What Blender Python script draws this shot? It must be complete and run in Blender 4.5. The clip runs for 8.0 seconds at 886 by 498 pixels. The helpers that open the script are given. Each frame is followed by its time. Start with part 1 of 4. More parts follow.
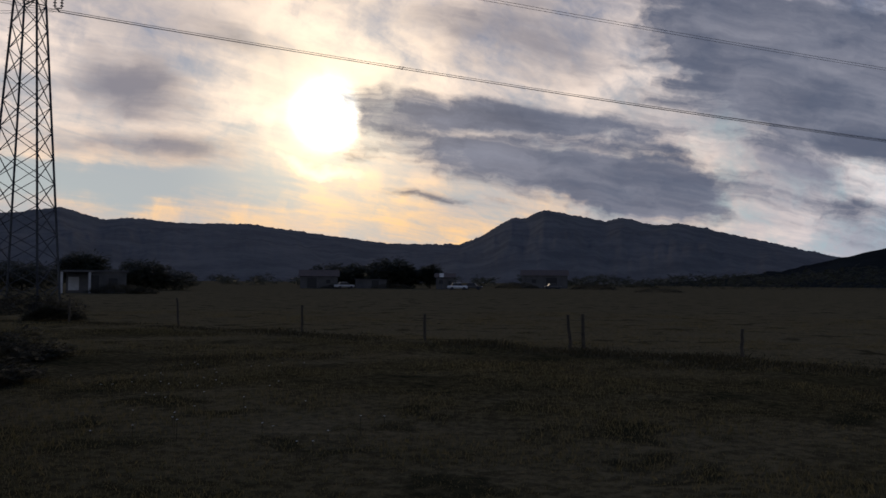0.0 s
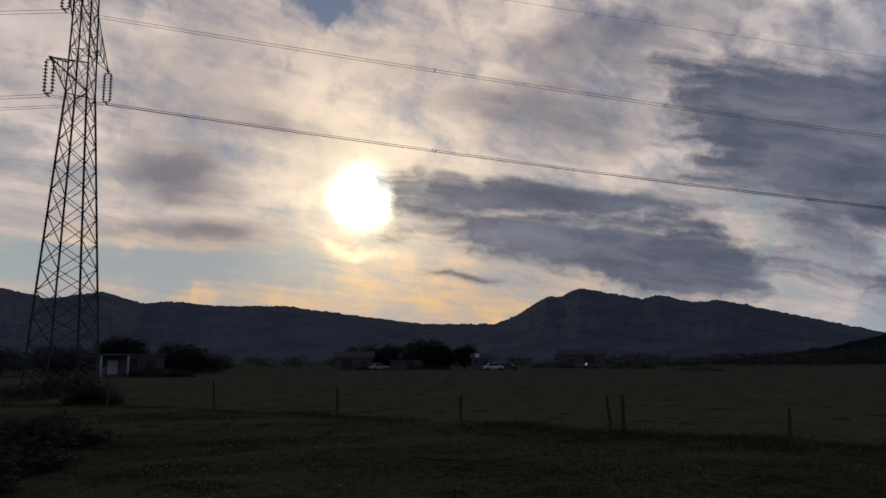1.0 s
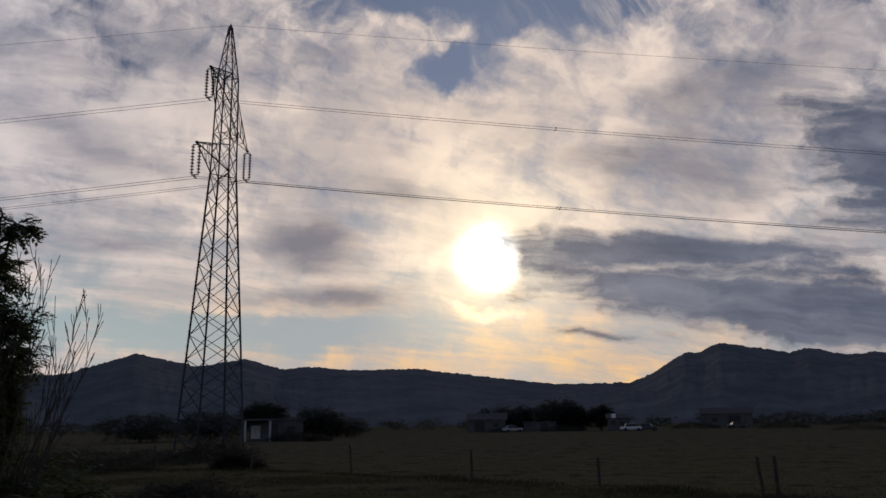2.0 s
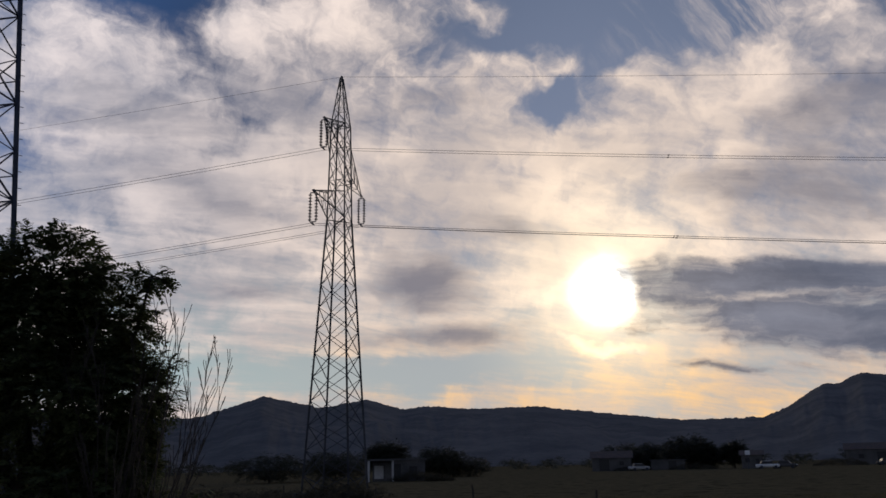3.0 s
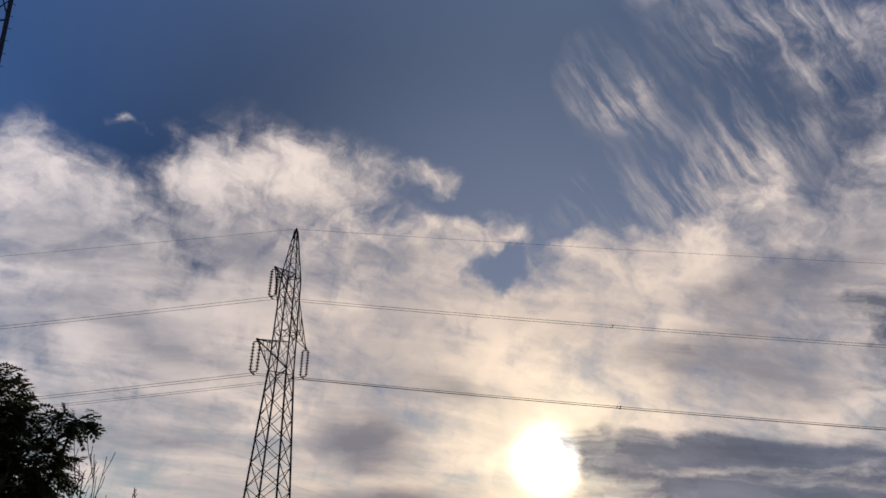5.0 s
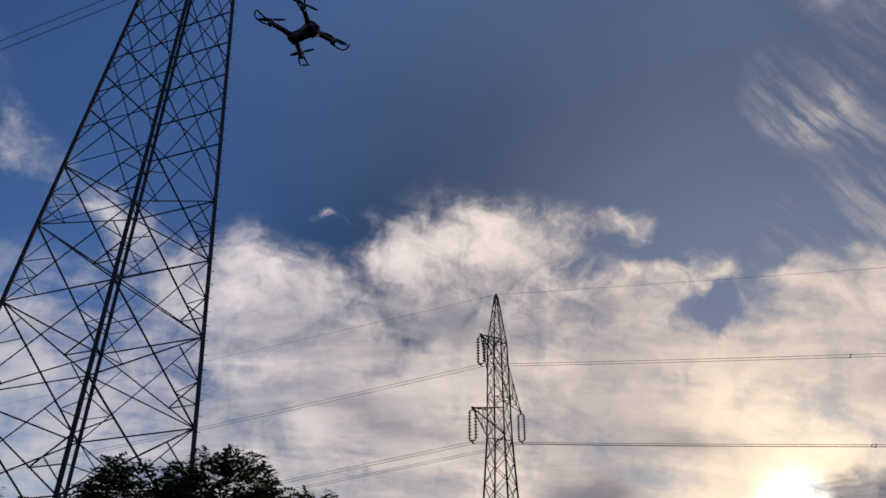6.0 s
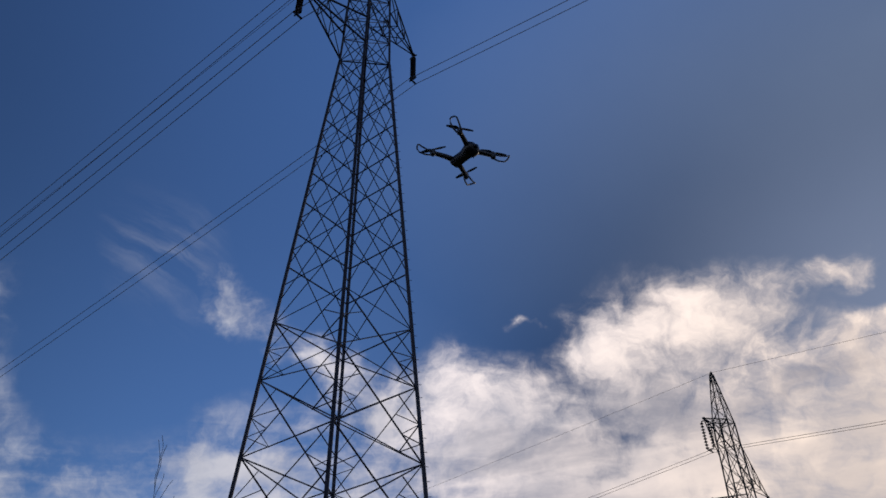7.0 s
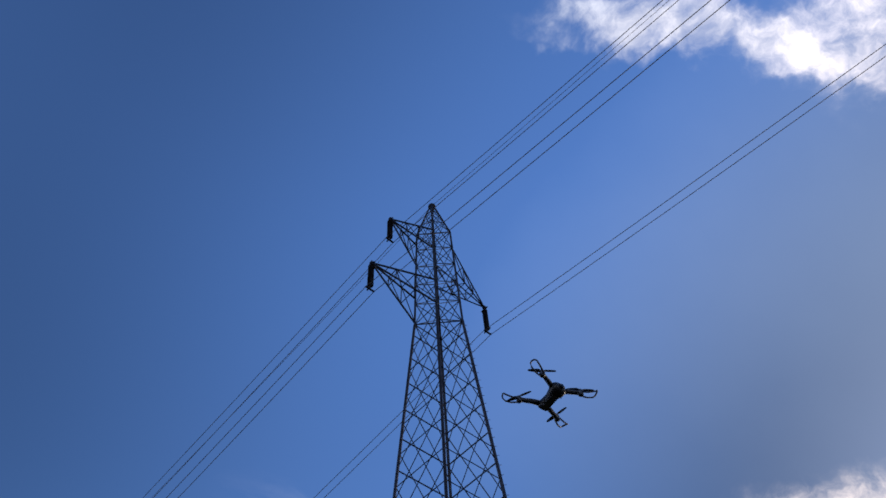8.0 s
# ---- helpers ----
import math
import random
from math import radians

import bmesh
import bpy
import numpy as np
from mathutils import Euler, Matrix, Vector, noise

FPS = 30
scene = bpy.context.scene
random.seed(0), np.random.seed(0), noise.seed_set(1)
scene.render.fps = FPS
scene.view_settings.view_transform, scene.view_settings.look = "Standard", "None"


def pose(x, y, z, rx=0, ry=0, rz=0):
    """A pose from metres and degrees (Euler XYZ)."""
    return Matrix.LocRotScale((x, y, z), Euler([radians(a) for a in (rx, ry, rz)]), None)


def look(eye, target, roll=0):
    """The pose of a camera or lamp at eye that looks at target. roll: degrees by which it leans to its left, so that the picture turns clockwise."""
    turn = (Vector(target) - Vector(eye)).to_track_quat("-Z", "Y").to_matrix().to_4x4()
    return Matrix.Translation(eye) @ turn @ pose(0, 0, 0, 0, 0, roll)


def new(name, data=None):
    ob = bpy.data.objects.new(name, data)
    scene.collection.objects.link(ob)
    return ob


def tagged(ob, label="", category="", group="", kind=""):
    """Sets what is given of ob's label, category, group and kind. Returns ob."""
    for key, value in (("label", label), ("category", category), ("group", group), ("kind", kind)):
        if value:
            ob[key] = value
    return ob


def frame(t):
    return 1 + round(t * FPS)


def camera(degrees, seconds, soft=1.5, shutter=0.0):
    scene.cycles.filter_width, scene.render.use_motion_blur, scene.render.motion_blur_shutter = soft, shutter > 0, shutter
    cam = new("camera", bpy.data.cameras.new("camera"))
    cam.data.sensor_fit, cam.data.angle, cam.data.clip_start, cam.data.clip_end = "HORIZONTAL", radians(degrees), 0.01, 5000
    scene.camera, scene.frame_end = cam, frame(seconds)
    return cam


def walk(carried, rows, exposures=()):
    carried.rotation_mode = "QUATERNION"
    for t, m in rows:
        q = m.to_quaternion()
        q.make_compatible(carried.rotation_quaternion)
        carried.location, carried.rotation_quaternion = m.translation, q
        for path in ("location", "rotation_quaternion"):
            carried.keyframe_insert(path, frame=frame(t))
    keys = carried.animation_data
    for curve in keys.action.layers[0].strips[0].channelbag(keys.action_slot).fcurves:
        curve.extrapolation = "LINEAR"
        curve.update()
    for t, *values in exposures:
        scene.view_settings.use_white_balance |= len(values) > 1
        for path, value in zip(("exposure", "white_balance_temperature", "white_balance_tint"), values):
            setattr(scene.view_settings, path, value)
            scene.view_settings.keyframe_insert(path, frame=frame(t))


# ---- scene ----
cam = camera(58.8, 8.0, soft=1.6)

EYE = 1.7
# seconds, yaw to the left of +y, pitch, roll
PATH = [
    (0, 1.37, 2.37, 0.47),
    (0.5, 3.03, 6.10, 0.14),
    (1, 3.91, 8.17, -0.08),
    (1.5, 6.92, 10.20, -0.45),
    (2, 13.26, 12.60, -0.76),
    (2.2, 16.12, 13.50, -0.75),
    (3.3, 21.96, 15.73, -1.27),
    (3.5, 21.23, 15.96, -1.16),
    (4, 17.63, 18.30, -0.48),
    (4.2, 16.02, 19.90, -0.18),
    (5.3, 19.53, 28.63, 0.84),
    (5.5, 22.23, 29.36, 0.67),
    (6, 33.91, 31.03, 0.84),
    (6.5, 44.63, 33.85, 0.59),
    (7, 50.46, 38.57, -0.83),
    (7.5, 57.32, 45.45, -1.84),
    (7.7, 59.33, 49.63, -2.36),
    (8, 57.94, 56.96, -4.33),
]


def heading(az, el):
    """The way at a bearing left of +y and a height over the horizon, in degrees."""
    a, e = radians(az), radians(el)
    return Vector((-math.sin(a) * math.cos(e), math.cos(a) * math.cos(e), math.sin(e)))


def spot(az, far, z=0.0):
    return Vector((-math.sin(radians(az)) * far, math.cos(radians(az)) * far, z))


eye = Vector((0, 0, EYE))
walk(cam, [(t, look(eye, eye + 5 * heading(yaw, pitch), roll)) for t, yaw, pitch, roll in PATH],
     [(0, 0.28), (0.5, -0.15), (1, -0.08), (2, 0.05), (4, 0.15), (5.5, 0.0), (6.5, 0.28), (7.2, 0.42), (7.5, 0.58), (8, 1.2)])

# ---------------------------------------------------------------- sky and sun
SUN_AZ, SUN_EL = 9.9, 12.0
SKY_AZ, SKY_EL = 25.0, 30.0
ahead = heading(SKY_AZ, SKY_EL)
rightward = Vector((math.cos(radians(SKY_AZ)), math.sin(radians(SKY_AZ)), 0))
upward = rightward.cross(ahead)


class Net:
    """Short forms for building a node tree."""

    def __init__(self, tree):
        self.tree = tree

    def node(self, kind, **settings):
        n = self.tree.nodes.new(kind)
        for key, value in settings.items():
            setattr(n, key, value)
        return n

    def put(self, socket, value):
        if isinstance(value, bpy.types.NodeSocket):
            self.tree.links.new(value, socket)
        elif value is not None:
            socket.default_value = value

    def math(self, op, a, b=None, c=None, clamp=False):
        n = self.node("ShaderNodeMath", operation=op, use_clamp=clamp)
        for i, v in enumerate((a, b, c)):
            self.put(n.inputs[i], v)
        return n.outputs[0]

    def vec(self, op, a, b=None, scale=None):
        n = self.node("ShaderNodeVectorMath", operation=op)
        self.put(n.inputs[0], a)
        self.put(n.inputs[1], b)
        self.put(n.inputs[3], scale)
        return n.outputs["Value"] if op in ("DOT_PRODUCT", "LENGTH") else n.outputs[0]

    def mix(self, f, a, b, blend="MIX"):
        n = self.node("ShaderNodeMix", data_type="RGBA", blend_type=blend)
        self.put(n.inputs[0], f)
        for i, v in ((6, a), (7, b)):
            self.put(n.inputs[i], (*v, 1) if isinstance(v, tuple) and len(v) == 3 else v)
        return n.outputs[2]

    def step(self, v, lo, hi, a=0.0, b=1.0, smooth=True):
        n = self.node("ShaderNodeMapRange", interpolation_type="SMOOTHSTEP" if smooth else "LINEAR")
        self.put(n.inputs[0], v)
        for i, x in enumerate((lo, hi, a, b)):
            self.put(n.inputs[i + 1], x)
        return n.outputs[0]

    def noise(self, v, scale, detail=4.0, rough=0.5, lac=2.0, dist=0.0, colour=False):
        n = self.node("ShaderNodeTexNoise")
        self.put(n.inputs["Vector"], v)
        for key, x in (("Scale", scale), ("Detail", detail), ("Roughness", rough), ("Lacunarity", lac), ("Distortion", dist)):
            n.inputs[key].default_value = x
        return n.outputs["Color" if colour else "Fac"]

    def mapped(self, v, loc=(0, 0, 0), rot=0.0, scale=(1, 1, 1), kind="TEXTURE"):
        n = self.node("ShaderNodeMapping", vector_type=kind)
        self.put(n.inputs[0], v)
        n.inputs[1].default_value = loc
        n.inputs[2].default_value = (0, 0, radians(rot))
        n.inputs[3].default_value = scale
        return n.outputs[0]


def plane_of(az, el):
    """Where a way of the sky lies on the flat chart of it, in degrees."""
    w = heading(az, el)
    k = 114.6 / (1 + w.dot(ahead))
    return (w.dot(rightward) * k, w.dot(upward) * k, 0)


world = bpy.data.worlds.new("evening_sky")
world.use_nodes = True
scene.world = world
world.node_tree.nodes.clear()
N = Net(world.node_tree)
way = N.vec("NORMALIZE", N.node("ShaderNodeTexCoord").outputs["Generated"])
part_xyz = N.node("ShaderNodeSeparateXYZ")
N.put(part_xyz.inputs[0], way)
height = part_xyz.outputs[2]
k = N.math("DIVIDE", 114.6, N.math("ADD", N.math("MAXIMUM", N.vec("DOT_PRODUCT", way, tuple(ahead)), -0.9), 1.0))
chart = N.node("ShaderNodeCombineXYZ")
N.put(chart.inputs[0], N.math("MULTIPLY", N.vec("DOT_PRODUCT", way, tuple(rightward)), k))
N.put(chart.inputs[1], N.math("MULTIPLY", N.vec("DOT_PRODUCT", way, tuple(upward)), k))
chart = chart.outputs[0]

# ragged edges: the chart is shaken at three sizes
shake = N.vec("SUBTRACT", N.noise(chart, 0.10, 5, 0.55, colour=True), (0.5, 0.5, 0.5))
shake = N.vec("MULTIPLY", shake, (13.0, 9.0, 0.0))
ragged = N.vec("ADD", chart, shake)
fine = N.vec("MULTIPLY", N.vec("SUBTRACT", N.noise(chart, 0.42, 6, 0.55, colour=True), (0.5, 0.5, 0.5)), (2.8, 2.2, 0.0))
ragged = N.vec("ADD", ragged, fine)
soft_chart = N.vec("ADD", chart, N.vec("SCALE", shake, scale=0.5))
flat_chart = N.vec("ADD", chart, N.vec("ADD", N.vec("MULTIPLY", shake, (1.0, 0.24, 0.0)), N.vec("MULTIPLY", fine, (1.9, 0.26, 0.0))))


def patch(az, el, rx, ry, turn=0.0, chart_in=None):
    """A soft oval of the sky, 1 in its middle and 0 at its rim; its nodes are made when it is called."""
    def made(turn_of=lambda c: c):
        g = N.node("ShaderNodeTexGradient", gradient_type="SPHERICAL")
        N.put(g.inputs[0], N.mapped(turn_of(chart_in or ragged), plane_of(az, el), turn, (rx, ry, 1)))
        return g.outputs["Fac"]
    return made


def in_turn(so_far):
    """Hands out charts that wait for a sum, so that a long sum is worked out a few ovals at a time and needs little memory."""
    kept = {}

    def turn_of(c):
        if c.node.name not in kept:
            n = N.node("ShaderNodeVectorMath", operation="MULTIPLY_ADD")
            N.put(n.inputs[0], so_far)
            n.inputs[1].default_value = (0, 0, 0)
            N.put(n.inputs[2], c)
            kept[c.node.name] = n.outputs[0]
        return kept[c.node.name]
    return turn_of


def total(*pairs, start=0.0):
    s, turn_of = start, lambda c: c
    for i, (weight, p) in enumerate(pairs):
        if i and i % 6 == 0:
            turn_of = in_turn(s)
        s = N.math("MULTIPLY_ADD", p(turn_of) if callable(p) else p, weight, s)
    return s


# clear sky
sky = N.node("ShaderNodeTexSky", sky_type="NISHITA", sun_disc=False, sun_elevation=radians(SUN_EL), sun_rotation=radians(-SUN_AZ),
             altitude=300.0, air_density=1.0, dust_density=0.6, ozone_density=2.5)
blue = N.mix(1.0, sky.outputs[0], (0.0262, 0.0336, 0.0490), "MULTIPLY")
to_sun = N.vec("DOT_PRODUCT", way, tuple(heading(SUN_AZ, SUN_EL)))
off_sun = N.math("MULTIPLY", N.math("ARCCOSINE", N.math("MINIMUM", to_sun, 1.0)), 57.3)

# high veil of cloud, streaky, low in the sky and thinning out upwards
layer = N.vec("DIVIDE", way, None)
lay = layer.node
up3 = N.node("ShaderNodeCombineXYZ")
zz = N.math("ADD", N.math("MAXIMUM", height, 0.0), 0.16)
for i in range(3):
    N.put(up3.inputs[i], zz)
N.put(lay.inputs[1], up3.outputs[0])
streaks = N.noise(N.mapped(layer, (0, 0, 0), 35, (1.0, 0.33, 1.0)), 1.7, 6, 0.52, 2.1, 0.5)
wisps = N.noise(N.mapped(layer, (3, 1, 0), 62, (0.9, 0.22, 1.0)), 3.2, 6, 0.52, 2.0, 0.9)
lumps = N.noise(ragged, 0.17, 6, 0.6)
elevation = N.math("MULTIPLY", N.math("ARCSINE", height), 57.3)
puffs = N.noise(N.vec("ADD", soft_chart, N.vec("SCALE", fine, scale=0.7)), 0.23, 9, 0.60, 2.1, 0.0)
calm = N.noise(N.mapped(soft_chart, (7, 2, 0), 8, (2.0, 1.0, 1.0)), 0.16, 5, 0.48, 2.0, 0.0)
bars = N.noise(N.mapped(flat_chart, (0, 0, 0), 3, (4.2, 1.0, 1.0)), 0.62, 7, 0.60, 2.0, 0.0)
combed = N.noise(N.mapped(N.vec("ADD", chart, N.vec("SCALE", shake, scale=0.32)), (0, 5, 0), -50, (5.5, 1.0, 1.0)), 0.62, 8, 0.58, 2.1, 0.12)


def band(az0, el0, az1, el1, half, chart_in=None):
    """A long soft oval from one way of the sky to another; its nodes are made when it is called."""
    def made(turn_of=lambda c: c):
        p, q = Vector(plane_of(az0, el0)), Vector(plane_of(az1, el1))
        m, d = (p + q) / 2, q - p
        g = N.node("ShaderNodeTexGradient", gradient_type="SPHERICAL")
        N.put(g.inputs[0], N.mapped(turn_of(chart_in or ragged), tuple(m), math.degrees(math.atan2(d.y, d.x)), (d.length / 2, half, 1)))
        return g.outputs["Fac"]
    return made


veil = N.step(elevation, 37.0, 22.0)
cover = total(
    (0.66, veil), (0.28, patch(33, 21, 24, 8, 0, soft_chart)),
    # broken heads along the upper edge of the veil
    (0.62, patch(32.5, 31.5, 9.0, 5.4)), (0.32, patch(37.5, 31.5, 5.0, 4.0)), (0.40, patch(26.6, 31.8, 5.0, 3.8)), (0.50, patch(19.8, 32.0, 3.2, 2.0)),
    (0.42, patch(50.0, 28.0, 8.0, 5.0)), (0.30, patch(45.5, 26.5, 6.0, 3.0)), (0.55, patch(43.0, 33.0, 1.1, 0.9)), (0.40, patch(13.6, 27.6, 3.4, 2.0)),
    (0.50, patch(10.4, 23.6, 2.2, 1.4)),
    # bays of clear sky
    (-0.42, band(24, 29.8, 8, 29.6, 2.1)), (-0.85, patch(11.6, 25.4, 3.6, 3.0)), (-0.62, patch(5.0, 31.5, 11.0, 4.4)), (-0.55, band(13.5, 25.2, -4, 30.0, 2.8)), (-0.34, patch(43.5, 31.6, 6.0, 3.4)), (-0.25, patch(56, 36, 14, 5)), (-0.55, patch(80, 27, 14, 9)),
    (-0.42, patch(-10.7, 24.4, 4.0, 1.8)), (-0.35, patch(39.0, 24.5, 5.0, 1.8)), (-0.30, patch(52.0, 22.5, 6.0, 2.4)), (-0.50, patch(68, 28, 18, 7)), (-0.28, patch(60, 24, 10, 5)),
    (-0.20, patch(78, 17, 20, 10)), (-0.85, patch(22.8, 6.6, 17, 2.2, 3, soft_chart)), (-0.6, patch(40, 6.5, 14, 2.6, 0, soft_chart)), (-0.50, patch(66, 58, 40, 22)),
    # lone wisps away from the sun, and the high bank overhead
    (0.62, band(75, 36, 50, 25, 3.0)), (0.45, band(74, 22.5, 58, 22.5, 1.6, flat_chart)), (0.32, band(66, 30, 76, 39, 3.4)),
    (0.40, band(8, 23, -16, 31, 4.6)), (0.45, band(-5, 46, -22, 30, 6)),
    (0.80, band(56, 73.0, 0, 55, 3.4)), (0.60, band(26, 66, -24, 41, 5.2)), (0.35, band(20, 60, -20, 44, 6.0)),
)
grain = N.math("MULTIPLY", N.math("SUBTRACT", streaks, 0.5), 0.7)
grain = N.math("MULTIPLY_ADD", N.math("SUBTRACT", puffs, 0.5), 1.55, grain)
grain = N.math("MULTIPLY_ADD", N.math("SUBTRACT", wisps, 0.5), 0.55, grain)
grain = N.math("MULTIPLY", grain, N.step(cover, 0.02, 0.36, 0.08, 1.0))
density = N.step(N.math("ADD", cover, grain), 0.06, 0.94)
combing = total((1.5, band(-2.5, 46, -16, 27, 6.0, soft_chart)), (1.0, band(2, 46.5, -17, 33, 3.0, soft_chart)), (1.3, band(4.6, 42.5, 0.5, 32.5, 5.0, soft_chart)), (1.1, band(-10, 46, -28, 30, 7, soft_chart)),
                (0.9, band(9, 26, -18, 34, 6, soft_chart)), (0.35, band(70, 31, 80, 40, 5, soft_chart)))
combing = N.math("MULTIPLY", N.math("MINIMUM", combing, 1.0), N.step(combed, 0.38, 0.70))
density = N.math("MAXIMUM", density, N.math("MULTIPLY", N.math("MULTIPLY", combing, N.step(calm, 0.36, 0.62, 0.25, 1.0)), 1.0))

# dark, thick cloud, barred lengthwise
low = flat_chart
dark = total(
    (1.6, patch(-6, 8.6, 19, 3.0, -2, low)), (1.4, patch(-5, 11.9, 17, 2.0, 3, low)), (1.9, patch(-23, 13.4, 16, 6.6, 0, low)), (1.35, patch(-13.5, 6.6, 7.5, 4.4)),
    (0.85, patch(-21, 17.0, 13, 4.4)), (1.0, patch(-29, 13, 14, 8, 0, low)), (0.5, patch(-36, 18, 14, 8)), (0.65, patch(-26, 4.5, 11, 3, 0, low)),
    (0.45, patch(8.2, 9.2, 3.6, 0.7, 0, low)), (0.40, patch(6.5, 11.6, 4.5, 0.9, 4, low)),
    (0.55, patch(2, 6.2, 7, 0.6, -3, low)), (0.50, patch(-4, 5.6, 7, 0.6, -3, low)), (-0.55, band(6, 10.3, -13, 10.6, 0.9, low)), (-0.5, band(2, 14.2, -20, 14.4, 0.9, low)),
    (0.8, patch(-27, 9.5, 11, 4.5, 0, low)),
)
# thin grey smudges in the bright veil
grey = total(
    (1.9, patch(23.4, 13.4, 5.6, 2.6, -14, soft_chart)), (0.9, patch(25, 9.0, 15, 1.7, -2, low)), (0.8, patch(37, 12.2, 14, 2.2, -6, low)),
    (1.0, patch(20.0, 9.4, 6.5, 1.1, 0, low)), (0.8, patch(15.0, 9.8, 3.0, 0.8, 0, low)), (0.9, patch(-6, 17, 12, 4, 8, soft_chart)), (0.8, patch(16.3, 16.6, 2.6, 1.2, 0, soft_chart)), (0.7, patch(17, 16.5, 7, 2.4, 0, soft_chart)), (0.6, patch(20, 11, 9, 1.3, 0, low)),
    (1.1, patch(-7, 22.3, 10, 4.5, 10)), (0.8, patch(-13, 24, 9, 5, 30)), (0.95, patch(34, 26.0, 9, 2.4, -18)), (0.9, patch(22, 26.0, 8, 2.0, 12)), (1.1, patch(46, 24, 10, 2.6, -20)), (1.0, patch(41, 19.5, 12, 2.6, -14, soft_chart)),
    (0.6, patch(47, 14, 12, 2.8, 0, low)), (0.7, patch(-2, 18, 12, 3, 8, soft_chart)), (0.5, patch(30, 18, 12, 2.2, 5, soft_chart)), (0.5, patch(-20, 22, 12, 6)), (1.5, patch(-23, 7.5, 10, 4.5, 0, low)),
)
grey = N.math("MULTIPLY", N.math("MULTIPLY", N.step(N.math("MULTIPLY_ADD", N.math("SUBTRACT", puffs, 0.5), 1.5, N.math("MULTIPLY_ADD", N.math("SUBTRACT", bars, 0.5), 1.5, grey)), 0.05, 1.75), 0.97), N.step(grey, 0.0, 0.45))
solid = N.step(dark, 0.0, 0.22)
dark = N.math("MULTIPLY_ADD", N.math("SUBTRACT", bars, 0.5), 2.0, dark)
dark = N.math("MULTIPLY_ADD", N.math("SUBTRACT", puffs, 0.5), 1.0, dark)
thick = N.math("MULTIPLY", N.step(dark, 0.0, 0.95, 0.0, 0.97), N.math("MULTIPLY", solid, N.step(elevation, 40, 31)))

# colours: warm and bright towards the sun, cool away from it
near = N.step(off_sun, 48, 4, 0, 1)
warm = N.step(off_sun, 22, 2, 0, 1)
bright = N.mix(near, (0.76, 0.685, 0.69), (0.93, 0.745, 0.60))
bright = N.mix(N.step(off_sun, 38, 62), bright, (0.42, 0.435, 0.50))
bright = N.mix(N.math("MULTIPLY", N.step(elevation, 12, 3.5), N.step(off_sun, 40, 10)), bright, (0.92, 0.56, 0.24))
shade = N.mix(near, (0.31, 0.32, 0.39), (0.53, 0.45, 0.41))
body = N.math("MULTIPLY_ADD", calm, 0.75, N.math("MULTIPLY_ADD", streaks, 0.30, N.math("MULTIPLY", puffs, 0.20)))
billow = N.math("MULTIPLY_ADD", puffs, 0.85, N.math("MULTIPLY", calm, 0.40))
body = N.step(N.math("MULTIPLY_ADD", N.step(elevation, 22, 31), N.math("SUBTRACT", billow, body), body), 0.47, 0.82)
cloud = N.mix(body, shade, bright)
low_gap = N.mix(N.step(off_sun, 45, 8), (0.27, 0.40, 0.47), (0.50, 0.50, 0.40))
deep = N.math("MULTIPLY", N.step(elevation, 36, 62, 1.14, 1.56), N.math("MULTIPLY", N.step(off_sun, 28, 54, 0.48, 1.70), N.step(off_sun, 58, 86, 1.0, 0.66)))
blue = N.vec("SCALE", blue, scale=deep)
clear = N.mix(N.step(elevation, 20, 5), blue, low_gap)
clear = N.mix(N.step(off_sun, 36, 12, 0.0, 0.5), clear, (0.27, 0.31, 0.42))
clear = N.mix(N.math("MULTIPLY", patch(8, 45, 38, 20, 0, soft_chart)(), 0.30), clear, (0.25, 0.32, 0.46))
picture = N.mix(density, clear, cloud)
slate = N.mix(warm, (0.074, 0.090, 0.138), (0.112, 0.112, 0.136))
slate = N.mix(N.step(N.math("ADD", N.math("MULTIPLY", calm, 0.5), N.math("MULTIPLY", bars, 0.5)), 0.66, 0.32), slate, (0.205, 0.212, 0.262))
picture = N.mix(grey, picture, N.mix(near, (0.19, 0.205, 0.27), (0.215, 0.20, 0.225)))
picture = N.mix(thick, picture, slate)

# the sun behind thin cloud: a burnt-out core, a halo, and light in the gap under it
veil_of_sun = N.math("SUBTRACT", 1.0, N.math("MULTIPLY", thick, 0.93))
core = N.step(N.math("ADD", off_sun, N.math("MULTIPLY", N.math("SUBTRACT", lumps, 0.5), 1.6)), 4.4, 0.2, 0, 1.0)
core = N.math("MULTIPLY", N.math("POWER", core, 3.0), 4.5)
halo = N.math("POWER", N.step(off_sun, 13, 0, 0, 1, smooth=False), 2.2)
gap = N.math("MULTIPLY", patch(10.0, 8.6, 2.6, 0.8)(), 0.5)
amount = N.math("MULTIPLY", N.math("ADD", N.math("ADD", core, N.math("MULTIPLY", halo, 0.75)), gap), veil_of_sun)
glow = N.vec("SCALE", N.mix(N.math("MINIMUM", core, 1.0), (1.0, 0.78, 0.42), (1.0, 0.95, 0.82)), scale=amount)
picture = N.vec("ADD", picture, glow)

back = N.node("ShaderNodeBackground")
N.put(back.inputs[0], picture)
back.inputs[1].default_value = 1.0
N.tree.links.new(back.outputs[0], N.node("ShaderNodeOutputWorld").inputs[0])

sun = new("sun", bpy.data.lights.new("sun", "SUN"))
sun.data.energy, sun.data.angle, sun.data.color = 0.4, radians(4.0), (1.0, 0.82, 0.60)
sun.matrix_world = look((0, 0, 60), Vector((0, 0, 60)) - heading(SUN_AZ, SUN_EL))


